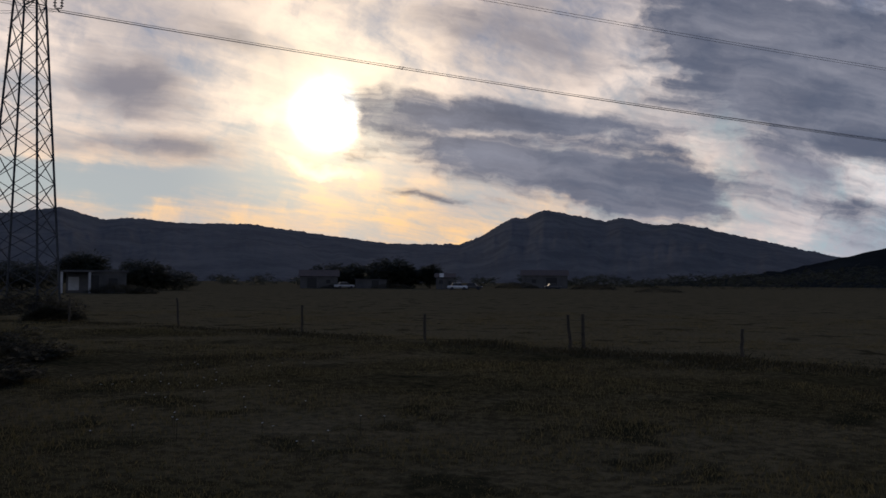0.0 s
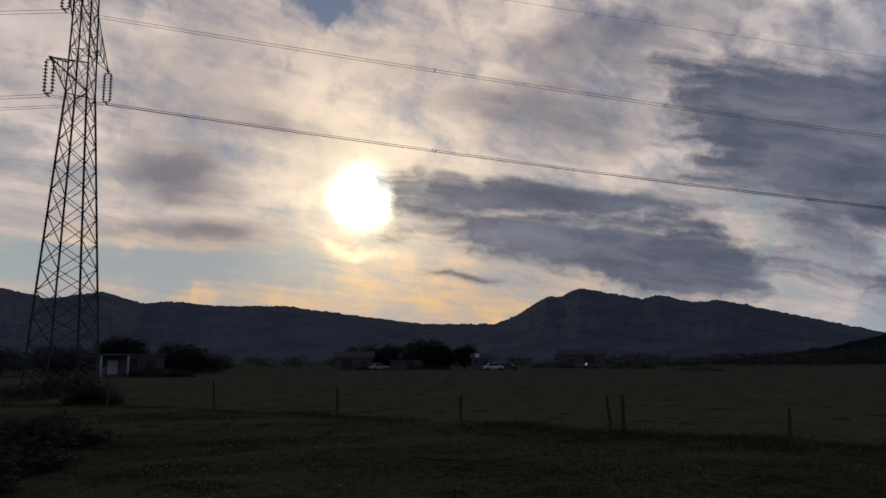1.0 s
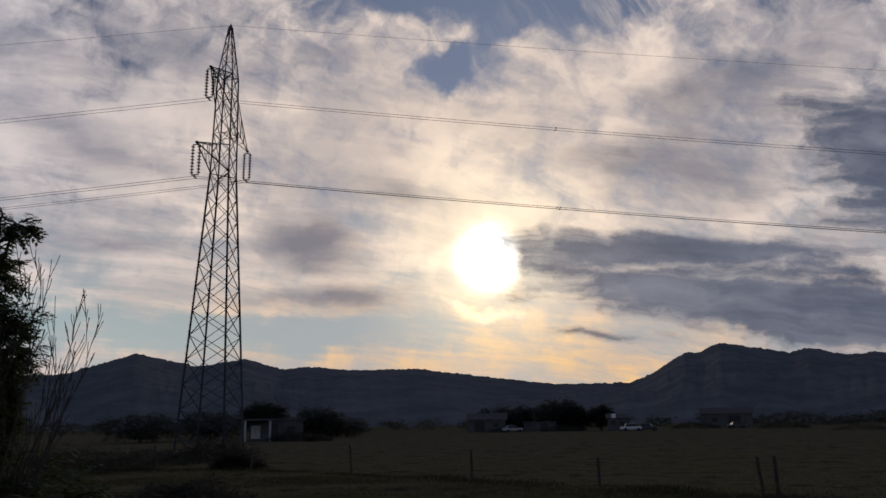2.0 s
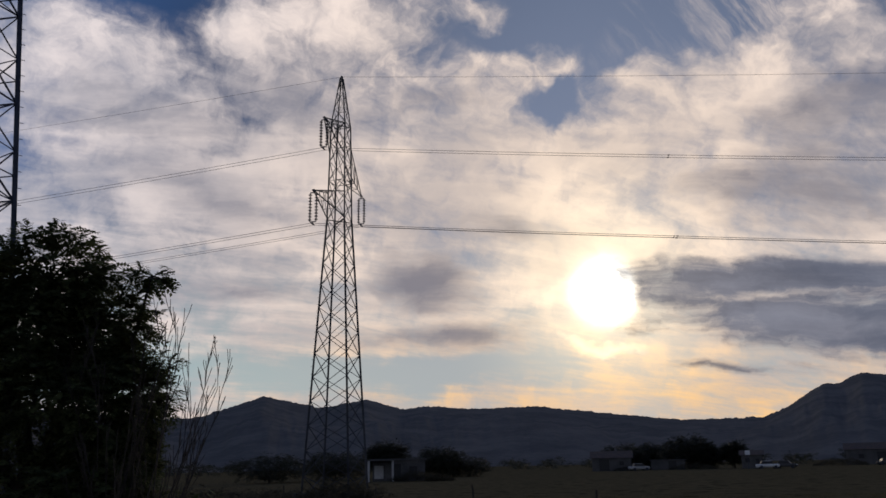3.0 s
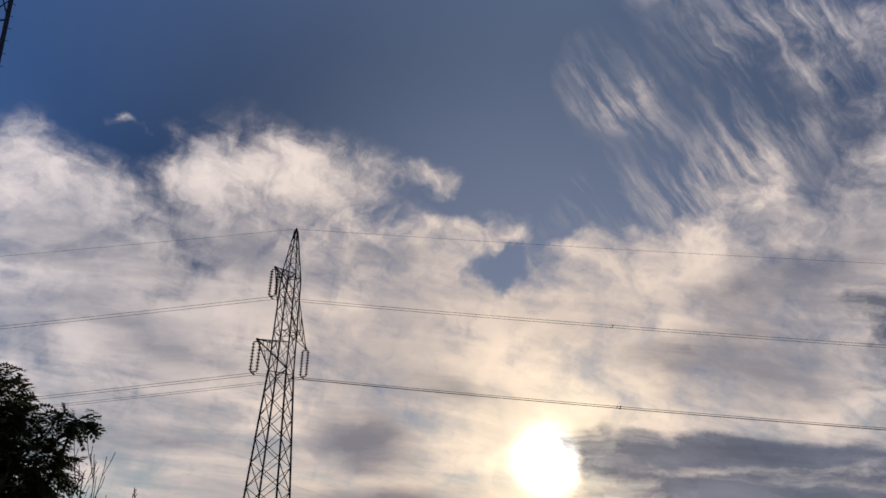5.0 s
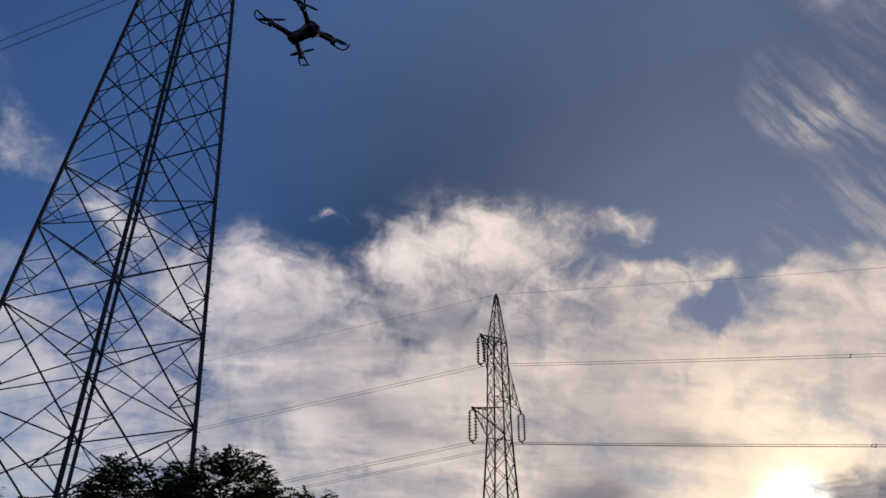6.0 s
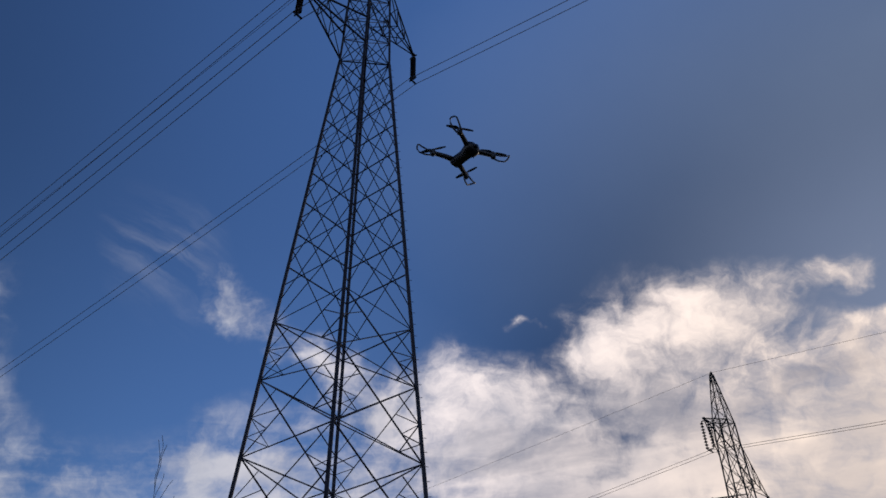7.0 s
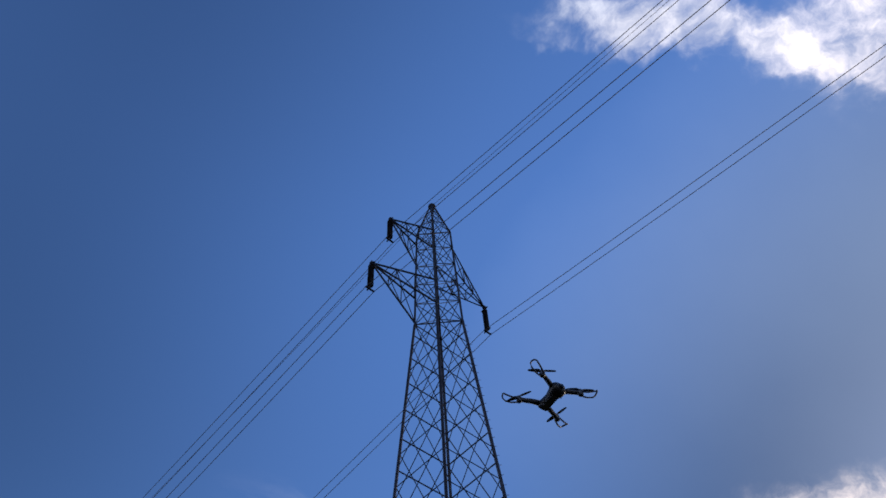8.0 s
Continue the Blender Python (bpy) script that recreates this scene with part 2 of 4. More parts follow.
# ---------------------------------------------------------------- materials
def material(name, colour, colour2=None, scale=3.0, rough=0.8, metal=0.0, bump=0.0, bump_scale=30.0, spec=0.3, random_tint=0.0):
    m = bpy.data.materials.new(name)
    m.use_nodes = True
    n = Net(m.node_tree)
    b = m.node_tree.nodes["Principled BSDF"]
    co = n.node("ShaderNodeTexCoord").outputs["Object"]
    big = n.noise(co, scale, 5, 0.6)
    small = n.noise(co, scale * 9.0, 3, 0.6)
    f = n.step(n.math("ADD", n.math("MULTIPLY", big, 0.7), n.math("MULTIPLY", small, 0.3)), 0.35, 0.65)
    c = n.mix(f, colour, colour2 or tuple(0.7 * v for v in colour))
    if random_tint:
        r = n.node("ShaderNodeObjectInfo").outputs["Random"]
        c = n.mix(n.math("MULTIPLY", r, random_tint), c, tuple(0.4 * v for v in colour))
    n.put(b.inputs["Base Color"], c)
    n.put(b.inputs["Roughness"], n.step(small, 0.2, 0.8, max(rough - 0.12, 0.05), min(rough + 0.1, 1.0), smooth=False))
    b.inputs["Metallic"].default_value = metal
    b.inputs["Specular IOR Level"].default_value = spec
    if bump:
        bn = n.node("ShaderNodeBump")
        bn.inputs["Strength"].default_value = bump
        bn.inputs["Distance"].default_value = 0.02
        n.put(bn.inputs["Height"], n.noise(co, bump_scale, 4, 0.6))
        n.put(b.inputs["Normal"], bn.outputs[0])
    return m


def leafy(name, colour, colour2):
    m = bpy.data.materials.new(name)
    m.use_nodes = True
    n = Net(m.node_tree)
    b = m.node_tree.nodes["Principled BSDF"]
    r = n.node("ShaderNodeNewGeometry").outputs["Random Per Island"]
    n.put(b.inputs["Base Color"], n.mix(r, colour, colour2))
    b.inputs["Roughness"].default_value = 0.6
    b.inputs["Specular IOR Level"].default_value = 0.10
    lit = n.node("ShaderNodeBsdfTranslucent")
    n.put(lit.inputs["Color"], n.mix(r, tuple(1.5 * v for v in colour), tuple(1.5 * v for v in colour2)))
    both = n.node("ShaderNodeMixShader")
    both.inputs[0].default_value = 0.38
    n.put(both.inputs[1], b.outputs[0])
    n.put(both.inputs[2], lit.outputs[0])
    n.put(m.node_tree.nodes["Material Output"].inputs["Surface"], both.outputs[0])
    return m


def field_ground():
    """Trodden autumn pasture: olive turf, straw patches and bare damp soil."""
    m = bpy.data.materials.new("dry_autumn_grass_ground")
    m.use_nodes = True
    n = Net(m.node_tree)
    b = m.node_tree.nodes["Principled BSDF"]
    co = n.node("ShaderNodeTexCoord").outputs["Object"]
    wide = n.noise(n.mapped(co, rot=20, scale=(1.6, 1.0, 1.0)), 0.16, 4, 0.55)
    patchy = n.noise(co, 0.85, 5, 0.65, dist=0.6)
    tuft = n.noise(co, 6.5, 4, 0.7)
    straw = n.mix(n.step(tuft, 0.34, 0.68), (0.070, 0.058, 0.034), (0.150, 0.120, 0.068))
    turf = n.mix(n.step(tuft, 0.34, 0.68), (0.025, 0.021, 0.011), (0.078, 0.064, 0.031))
    axes = n.node("ShaderNodeSeparateXYZ")
    n.put(axes.inputs[0], co)
    beyond = n.step(n.math("MULTIPLY_ADD", axes.outputs[0], 0.57, axes.outputs[1]), 19.5, 25.0, 0.0, 0.30)   # drier pasture past the fence
    c = n.mix(n.step(n.math("ADD", wide, beyond), 0.40, 0.64), turf, straw)
    c = n.mix(n.step(patchy, 0.50, 0.34, 0.0, 0.8), c, (0.018, 0.018, 0.010))
    n.put(b.inputs["Base Color"], c)
    b.inputs["Roughness"].default_value = 1.0
    b.inputs["Specular IOR Level"].default_value = 0.0
    bn = n.node("ShaderNodeBump")
    bn.inputs["Strength"].default_value = 0.8
    bn.inputs["Distance"].default_value = 0.05
    n.put(bn.inputs["Height"], n.math("ADD", patchy, n.math("MULTIPLY", tuft, 0.5)))
    n.put(b.inputs["Normal"], bn.outputs[0])
    return m


STEEL = material("weathered_galvanised_steel", (0.048, 0.055, 0.082), (0.032, 0.037, 0.056), 1.2, 0.62, 0.35, 0.15, 40)
STEEL_FAR = material("dull_galvanised_steel", (0.055, 0.058, 0.066), (0.036, 0.038, 0.045), 1.2, 0.7, 0.2)
GLASSY = material("dark_insulator_glaze", (0.050, 0.035, 0.030), (0.03, 0.024, 0.024), 6, 0.3, 0.0, spec=0.5)
WIRE = material("aged_aluminium_wire", (0.085, 0.085, 0.095), (0.05, 0.05, 0.06), 2, 0.6, 0.3)
FIELD = field_ground()
GRASS = leafy("grass_blades", (0.050, 0.045, 0.020), (0.120, 0.096, 0.047))
WEED = leafy("dark_weeds", (0.018, 0.019, 0.011), (0.042, 0.036, 0.022))
LEAF = leafy("tree_leaves", (0.034, 0.044, 0.018), (0.095, 0.105, 0.044))
LEAF_FAR = leafy("far_tree_leaves", (0.018, 0.021, 0.015), (0.042, 0.044, 0.028))
BARK = material("grey_brown_bark", (0.060, 0.048, 0.038), (0.030, 0.025, 0.020), 8, 0.9, 0, 0.6, 25)
TWIG = material("bare_twig_bark", (0.050, 0.040, 0.034), (0.03, 0.025, 0.022), 12, 0.9)
# far range: the haze of distance is put into this pale grey base colour
WOODS_HAZED = material("hazed_wooded_mountain", (0.160, 0.150, 0.142), (0.105, 0.102, 0.100), 0.010, 0.95, 0, 0.0, spec=0.0)
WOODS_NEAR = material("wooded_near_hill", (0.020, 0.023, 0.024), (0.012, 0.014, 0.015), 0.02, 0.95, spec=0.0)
POST = material("weathered_fence_wood", (0.060, 0.048, 0.036), (0.03, 0.026, 0.02), 7, 0.9, 0, 0.5, 40)
PLASTER = material("pale_plaster", (0.36, 0.36, 0.37), (0.26, 0.26, 0.27), 0.6, 0.85)
PLASTER_DIM = material("grey_plaster", (0.085, 0.083, 0.085), (0.055, 0.054, 0.058), 0.6, 0.85)
ROOF = material("dull_tile_roof", (0.11, 0.075, 0.06), (0.07, 0.055, 0.05), 1.5, 0.9)
DARK = material("dark_opening", (0.015, 0.016, 0.02), None, 2, 0.4)
WHITE = material("white_paint", (0.62, 0.63, 0.66), (0.5, 0.51, 0.54), 2, 0.4)
SHELL = material("dark_drone_plastic", (0.022, 0.025, 0.034), (0.014, 0.016, 0.022), 20, 0.42, 0, 0.05, 200, 0.5)
SHELL_GREY = material("grey_drone_plastic", (0.085, 0.095, 0.115), (0.06, 0.068, 0.082), 20, 0.4, 0, 0.05, 200, 0.5)
LENS = material("black_lens_glass", (0.006, 0.006, 0.008), None, 5, 0.08, 0, spec=0.6)
PETAL = material("white_petals", (0.6, 0.6, 0.55), None, 10, 0.7)


# ---------------------------------------------------------------- mesh helpers
def mesh_of(bm, name, mat, smooth=False):
    me = bpy.data.meshes.new(name)
    bm.to_mesh(me)
    bm.free()
    me.materials.append(mat)
    if smooth:
        for p in me.polygons:
            p.use_smooth = True
    return me


def part(name, bm, mat, parent=None, label="", smooth=False):
    ob = new(name, mesh_of(bm, name, mat, smooth))
    ob.parent = parent
    return tagged(ob, label) if label else ob


def thing(name, place, label, category, group="", turn=0.0):
    ob = new(name)
    ob.empty_display_size = 0.3
    ob.matrix_world = pose(*place, 0, 0, turn)
    return tagged(ob, label, category, group)


def frame_of(a, b):
    d = (b - a).normalized()
    side = d.cross(Vector((0, 0, 1)))
    side = side.normalized() if side.length > 1e-3 else Vector((1, 0, 0))
    return d, side, side.cross(d).normalized()


def bar(bm, a, b, w, t=None, flip=1):
    """A rolled angle section from a to b, with legs of width w and thickness t."""
    a, b = Vector(a), Vector(b)
    t = t or w * 0.18
    _, s, n = frame_of(a, b)
    s = s * flip
    outline = [(0, 0), (w, 0), (w, t), (t, t), (t, w), (0, w)]
    rings = [[bm.verts.new(p + s * (x - w / 3) + n * (y - w / 3)) for x, y in outline] for p in (a, b)]
    for i in range(6):
        j = (i + 1) % 6
        bm.faces.new((rings[0][i], rings[0][j], rings[1][j], rings[1][i]))
    for r in rings:
        bm.faces.new(r)


def tube(bm, points, radii, sides=6, closed_ends=True):
    """A round bar along points, with a radius at each."""
    rings = []
    n = len(points)
    for i, p in enumerate(points):
        d = (Vector(points[min(i + 1, n - 1)]) - Vector(points[max(i - 1, 0)]))
        d = d.normalized() if d.length > 1e-9 else Vector((0, 0, 1))
        ref = Vector((1, 0, 0)) if abs(d.x) < 0.8 else Vector((0, 1, 0))
        s = d.cross(ref).normalized()
        m = d.cross(s)
        r = radii[i] if isinstance(radii, (list, tuple)) else radii
        rings.append([bm.verts.new(Vector(p) + (s * math.cos(a) + m * math.sin(a)) * r) for a in (2 * math.pi * q / sides for q in range(sides))])
    for r0, r1 in zip(rings, rings[1:]):
        for q in range(sides):
            bm.faces.new((r0[q], r0[(q + 1) % sides], r1[(q + 1) % sides], r1[q]))
    if closed_ends:
        bm.faces.new(rings[0][::-1])
        bm.faces.new(rings[-1])


def box(bm, centre, size, bevel=0.0, turn=0.0):
    m = Matrix.Translation(centre) @ Matrix.Rotation(radians(turn), 4, "Z") @ Matrix.Diagonal((*size, 1))
    made = bmesh.ops.create_cube(bm, size=1.0, matrix=m)
    if bevel:
        edges = list({e for v in made["verts"] for e in v.link_edges})
        bmesh.ops.bevel(bm, geom=edges, offset=bevel, segments=2, affect="EDGES", clamp_overlap=True)


def lathe(bm, profile, sides=12, centre=(0, 0, 0)):
    """A turned shape from (radius, z) pairs."""
    c = Vector(centre)
    rings = [[bm.verts.new(c + Vector((r * math.cos(2 * math.pi * q / sides), r * math.sin(2 * math.pi * q / sides), z))) for q in range(sides)] for r, z in profile]
    for r0, r1 in zip(rings, rings[1:]):
        for q in range(sides):
            bm.faces.new((r0[q], r0[(q + 1) % sides], r1[(q + 1) % sides], r1[q]))
    bm.faces.new(rings[0][::-1])
    bm.faces.new(rings[-1])


# ---------------------------------------------------------------- ground and mountains
def ground_height(x, y):
    r = math.hypot(x, y)
    rough_ness = 0.10 * noise.noise((x * 0.12, y * 0.12, 0.0)) + 0.05 * noise.noise((x * 0.5, y * 0.5, 3.0))
    return rough_ness * min(1.0, r / 6.0) * (1.0 if r < 150 else 0.3)


def build_ground():
    bm = bmesh.new()
    rings, n = [], 180
    radii = [0.0, 1.5, 3, 4.5, 6, 7.5, 9, 10.5, 12, 13.5, 15, 17, 19, 21, 23, 25, 28, 31, 35, 40, 46, 54, 65, 80, 100, 130, 170, 230, 320, 450, 650, 950, 1500, 2500, 4500]
    for r in radii[1:]:
        ring = []
        for i in range(n):
            a = 2 * math.pi * i / n
            x, y = r * math.cos(a), r * math.sin(a)
            ring.append(bm.verts.new((x, y, ground_height(x, y) if r < 1000 else -0.5)))
        rings.append(ring)
    mid = bm.verts.new((0, 0, 0))
    for i in range(n):
        bm.faces.new((mid, rings[0][i], rings[0][(i + 1) % n]))
    for r0, r1 in zip(rings, rings[1:]):
        for i in range(n):
            bm.faces.new((r0[i], r1[i], r1[(i + 1) % n], r0[(i + 1) % n]))
    return tagged(part("ground", bm, FIELD, smooth=True), "dark dry grass field running flat to the foot of the mountains", "ground", kind="structure")


build_ground()


def ridge(az):
    """Height of the skyline in degrees: shoulders falling off to both sides of their tops."""
    best = 2.75
    for top, high, left, right in ((34.6, 4.98, 0.33, 0.20), (27.4, 4.72, 0.18, 0.28), (22.9, 4.18, 0.10, 0.09), (15.4, 4.00, 0.02, 0.125),
                                   (-6.0, 5.28, 0.42, 0.20), (-3.6, 4.70, 0.62, 0.10), (-11.5, 4.68, 0.22, 0.26), (-15.3, 4.24, 0.10, 0.21), (52, 4.4, 0.02, 0.10),
                                   (-45, 2.0, 0.06, 0.02), (80, 3.8, 0.05, 0.05), (130, 3.0, 0.05, 0.05), (180, 2.6, 0.05, 0.05), (-120, 3.2, 0.05, 0.05)):
        h = high - (left * max(az - top, 0) + right * max(top - az, 0))
        s = 0.12
        d = max(s - abs(h - best), 0) / s
        best = max(h, best) + d * d * s / 4
    if -40 < az < -17:
        best = min(best, 3.75 - 0.245 * (-17.5 - az)) if az < -17.5 else best
    return max(best, 0.6)


def build_mountains():
    bm = bmesh.new()
    bearings = [-38 + 0.12 * i for i in range(830)] + [61.6 + 1.0 * i for i in range(260)]
    rows, steps = [], 22
    for j in range(steps + 2):
        f = min(j / steps, 1.0)
        r = 1150 + 1400 * f if j <= steps else 2800
        share = -0.02 + 1.02 * f ** 0.92 if j <= steps else 0.8
        row = []
        for az in bearings:
            h = math.tan(radians(ridge(az))) * 2550
            fold = noise.noise((az * 0.40 + f * 1.2, f * 2.2, 0)) * 0.09 + noise.noise((az * 1.3, f * 5.0, 4)) * 0.035 + noise.noise((az * 4.0, f * 14.0, 6)) * 0.015
            z = h * (share + fold * math.sin(math.pi * f)) if j <= steps else h * share
            if j == steps:
                z += noise.noise((az * 1.6, 0, 9)) * 3.5 + noise.noise((az * 4.5, 0, 2)) * 3.0 + abs(noise.noise((az * 11.0, 0, 5))) * 3.5
            a = radians(az)
            row.append(bm.verts.new((-math.sin(a) * r, math.cos(a) * r, z)))
        rows.append(row)
    count = len(bearings)
    for r0, r1 in zip(rows, rows[1:]):
        for i in range(count):
            bm.faces.new((r0[i], r0[(i + 1) % count], r1[(i + 1) % count], r1[i]))
    return tagged(part("mountain_range", bm, WOODS_HAZED, smooth=True), "wooded mountain range with distance haze in its grey colour, against the evening sky", "mountain", kind="structure")


build_mountains()


def build_near_hill():
    bm = bmesh.new()
    rows = []
    for j in range(9):
        s = j / 8
        row = []
        for i in range(121):
            az = -66 + 54 * i / 120
            rise = 3.1 / (1 + math.exp((az + 25.2) / 3.0)) + 0.35 / (1 + math.exp((az + 16) / 1.5))
            r = 520 + 420 * s
            z = math.tan(radians(rise)) * 800 * math.sin(min(s * 1.25, 1.0) * math.pi / 2) * (1 if s < 0.95 else 0.8)
            z += (noise.noise((az * 1.4, s * 4, 0)) * 3 + noise.noise((az * 4, s * 9, 5)) * 1.8) * (0.15 + s) * min(1, rise)
            row.append(bm.verts.new((-math.sin(radians(az)) * r, math.cos(radians(az)) * r, z - 0.4)))
        rows.append(row)
    for r0, r1 in zip(rows, rows[1:]):
        for i in range(120):
            bm.faces.new((r0[i], r0[i + 1], r1[i + 1], r1[i]))
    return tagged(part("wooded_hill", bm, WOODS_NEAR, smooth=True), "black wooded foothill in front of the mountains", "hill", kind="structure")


build_near_hill()

# ---------------------------------------------------------------- pylons and lines
LINE = 15.0
U = Vector((math.cos(radians(LINE)), math.sin(radians(LINE)), 0))
V = Vector((-math.sin(radians(LINE)), math.cos(radians(LINE)), 0))


def insulator(parent, at, length, mat, offsets, wide):
    """Strings of discs between two yokes, hanging from an arm's tip."""
    bm = bmesh.new()
    box(bm, at + Vector((0, 0, -0.10)), (0.42, 0.05, 0.06), 0.008)
    tube(bm, [at, at + Vector((0, 0, -0.10))], 0.025)
    part("upper_yoke", bm, STEEL, parent, "steel yoke plate")
    bm = bmesh.new()
    box(bm, at + Vector((0, 0, -length + 0.14)), (0.42, 0.05, 0.06), 0.008)
    tube(bm, [at + Vector((0, 0, -length + 0.14)), at + Vector((0, 0, -length))], 0.025)
    box(bm, at + Vector((0, 0, -length)), (0.08, 0.44, 0.05), 0.008)
    yoke = part("lower_yoke", bm, STEEL, parent, "steel yoke plate with wire clamps")
    for sx in offsets:
        bm = bmesh.new()
        n = 9
        profile = []
        top, pitch = -0.14, (length - 0.32) / n
        for i in range(n):
            z = top - i * pitch
            profile += [(0.03, z), (0.045, z - pitch * 0.30), (wide, z - pitch * 0.46), (wide + 0.005, z - pitch * 0.58), (0.032, z - pitch * 0.64)]
        profile.append((0.03, top - n * pitch))
        lathe(bm, profile, 10, at + Vector((sx, 0, 0)))
        part("insulator_string", bm, mat, parent, "dark ribbed disc insulators")
    return yoke


def pylon(name, place, peak, arms, waist, base_w, waist_w, lower_top, lower_n, upper_n, head_w, label, detail, turn, string):
    """A square lattice tower: four legs, braced faces, arms along local y (negative y: towards the field path), strings."""
    t = thing(name, place, label, "pylon", "transmission pylons", turn)
    ul, ll, rt = arms
    cap_z = peak - 0.12
    shoulder = ul[2] + (1.0 if detail else 0.05)

    def width(z):
        if z < waist:
            return base_w + (waist_w - base_w) * z / waist
        if z < shoulder:
            return waist_w + (head_w - waist_w) * (z - waist) / (shoulder - waist)
        return head_w + (0.16 - head_w) * (z - shoulder) / (cap_z - shoulder)

    def corner(q, z):
        w = width(z) / 2
        return Vector(((-w, w, w, -w)[q % 4], (-w, -w, w, w)[q % 4], z))

    mat = STEEL if detail else STEEL_FAR
    for q in range(4):
        bm = bmesh.new()
        for z0, z1, w in ((-0.3, waist, 0.108 if detail else 0.092), (waist, shoulder, 0.088 if detail else 0.072), (shoulder, cap_z, 0.07 if detail else 0.055)):
            bar(bm, corner(q, z0), corner(q, z1), w, 0.035, 1 if q in (0, 2) else -1)
        leg = part("leg", bm, mat, t)
        bm = bmesh.new()
        box(bm, corner(q, 0.05), (0.7, 0.7, 0.7), 0.04)
        part("footing", bm, PLASTER_DIM, t, "grey concrete footing")
        if q == 2 and detail or q == 0 and not detail:
            z = 2.5
            while z < waist:
                c = corner(q, z)
                out = Vector((c.x, c.y, 0)).normalized()
                bm = bmesh.new()
                tube(bm, [c, c + out * 0.16], 0.009, 5)
                part("step_bolt", bm, mat, leg)
                z += 0.42

    # levels
    lower = [lower_top * (1 - (1 - i / lower_n) ** 1.12) for i in range(lower_n + 1)]
    upper = [lower_top + (waist - lower_top) * i / upper_n for i in range(upper_n + 1)]
    head = [waist + (shoulder - waist) * i / 5 for i in range(6)]
    tip = [shoulder + (cap_z - shoulder) * i / 3 for i in range(4)]

    def brace(a, b, w):
        bm = bmesh.new()
        bar(bm, a, b, w)
        part("brace", bm, mat, t)

    for levels, kind in ((lower, 0), (upper, 1), (head, 2), (tip, 3)):
        for z0, z1 in zip(levels, levels[1:]):
            for q in range(4):
                if kind == 1 and detail and q in (2, 3):
                    half = (z1 - z0) / 2
                    y0, y1 = z0 + half, min(z1 + half, waist)
                else:
                    y0, y1 = z0, z1
                a0, a1, b0, b1 = corner(q, y0), corner(q, y1), corner(q + 1, y0), corner(q + 1, y1)
                w = (0.036, 0.032, 0.032, 0.026)[kind] if detail else (0.046, 0.040, 0.036, 0.028)[kind]
                if kind == 1 and detail:
                    # long parallel diagonals that rise one way on two faces and the other way on the other two
                    step = z1 - z0
                    foot, head_end = (q + 1, q) if q in (1, 2) else (q, q + 1)
                    w = 0.033 if q in (0, 2) else 0.025
                    brace(corner(foot, max(y0 - 0.4 * step, lower_top)), corner(head_end, min(y0 + 1.5 * step, waist)), w)
                else:
                    brace(a0, b1, w)
                    brace(b0, a1, w)
                if detail or kind == 3 or (kind == 2 and z1 in (head[2], head[4], head[5])):
                    brace(a1, b1, 0.036 if kind == 1 and detail else w * 0.9)
                if kind == 0 and detail:
                    zm = (z0 + z1) / 2
                    am, bm_ = corner(q, zm), corner(q + 1, zm)
                    mid = (am + bm_) / 2
                    for edge, e0, e1 in ((am, a0, a1), (bm_, b0, b1)):
                        for e in (e0, e1):
                            brace(edge, (e + mid) / 2, 0.027)
                        brace((edge + e0) / 2, (e0 + mid) / 2, 0.024)
        top = levels[-1]
        if kind in (1, 2):
            brace(corner(0, top), corner(2, top), 0.06)
            brace(corner(1, top), corner(3, top), 0.06)

    # arms: (reach along y, height of the tip, heights of the inner ends of its two pairs of chords)
    for reach, zt, z, zs in arms:
        s = 1 if reach > 0 else -1
        tipp = Vector((0, reach, zt))
        bm = bmesh.new()
        box(bm, tipp, (0.16, 0.12, 0.12), 0.015)
        arm = part("cross_arm", bm, mat, t)

        def strut(kind, p, q, w):
            bm = bmesh.new()
            bar(bm, p, q, w if detail else w * 0.75)
            part(kind, bm, mat, arm)

        inner = []
        for sx in (-1, 1):
            w0, w1 = width(z) / 2, width(zs) / 2
            p, r = Vector((sx * w0, s * w0, z)), Vector((sx * w1, s * w1, zs))
            strut("chord", p, tipp, 0.062 if detail else 0.075)
            strut("chord", r, tipp, 0.062 if detail else 0.075)
            inner.append((p, r))
            for f0, f1 in ((0.0, 0.33), (0.33, 0.33), (0.33, 0.62), (0.62, 0.62)):
                strut("lacing_bar", p.lerp(tipp, f1), r.lerp(tipp, f0), 0.04)
        for f in (0.33, 0.62):
            for side in (0, 1):
                strut("lacing_bar", inner[0][side].lerp(tipp, f), inner[1][side].lerp(tipp, f), 0.04)
            strut("lacing_bar", inner[0][0].lerp(tipp, f - 0.3), inner[1][0].lerp(tipp, f), 0.04)
        insulator(t, tipp + Vector((0, 0, -0.05)), string, GLASSY, (0.0,) if detail else (-0.20, 0.20), 0.13 if detail else 0.105)
    bm = bmesh.new()
    k_cap = 1.0 if detail else 0.45
    lathe(bm, [(0.10 * k_cap, cap_z - 0.1), (0.20 * k_cap, cap_z), (0.20 * k_cap, cap_z + 0.10), (0.08 * k_cap, cap_z + 0.2)], 8)
    part("peak_cap", bm, mat, t)
    return t


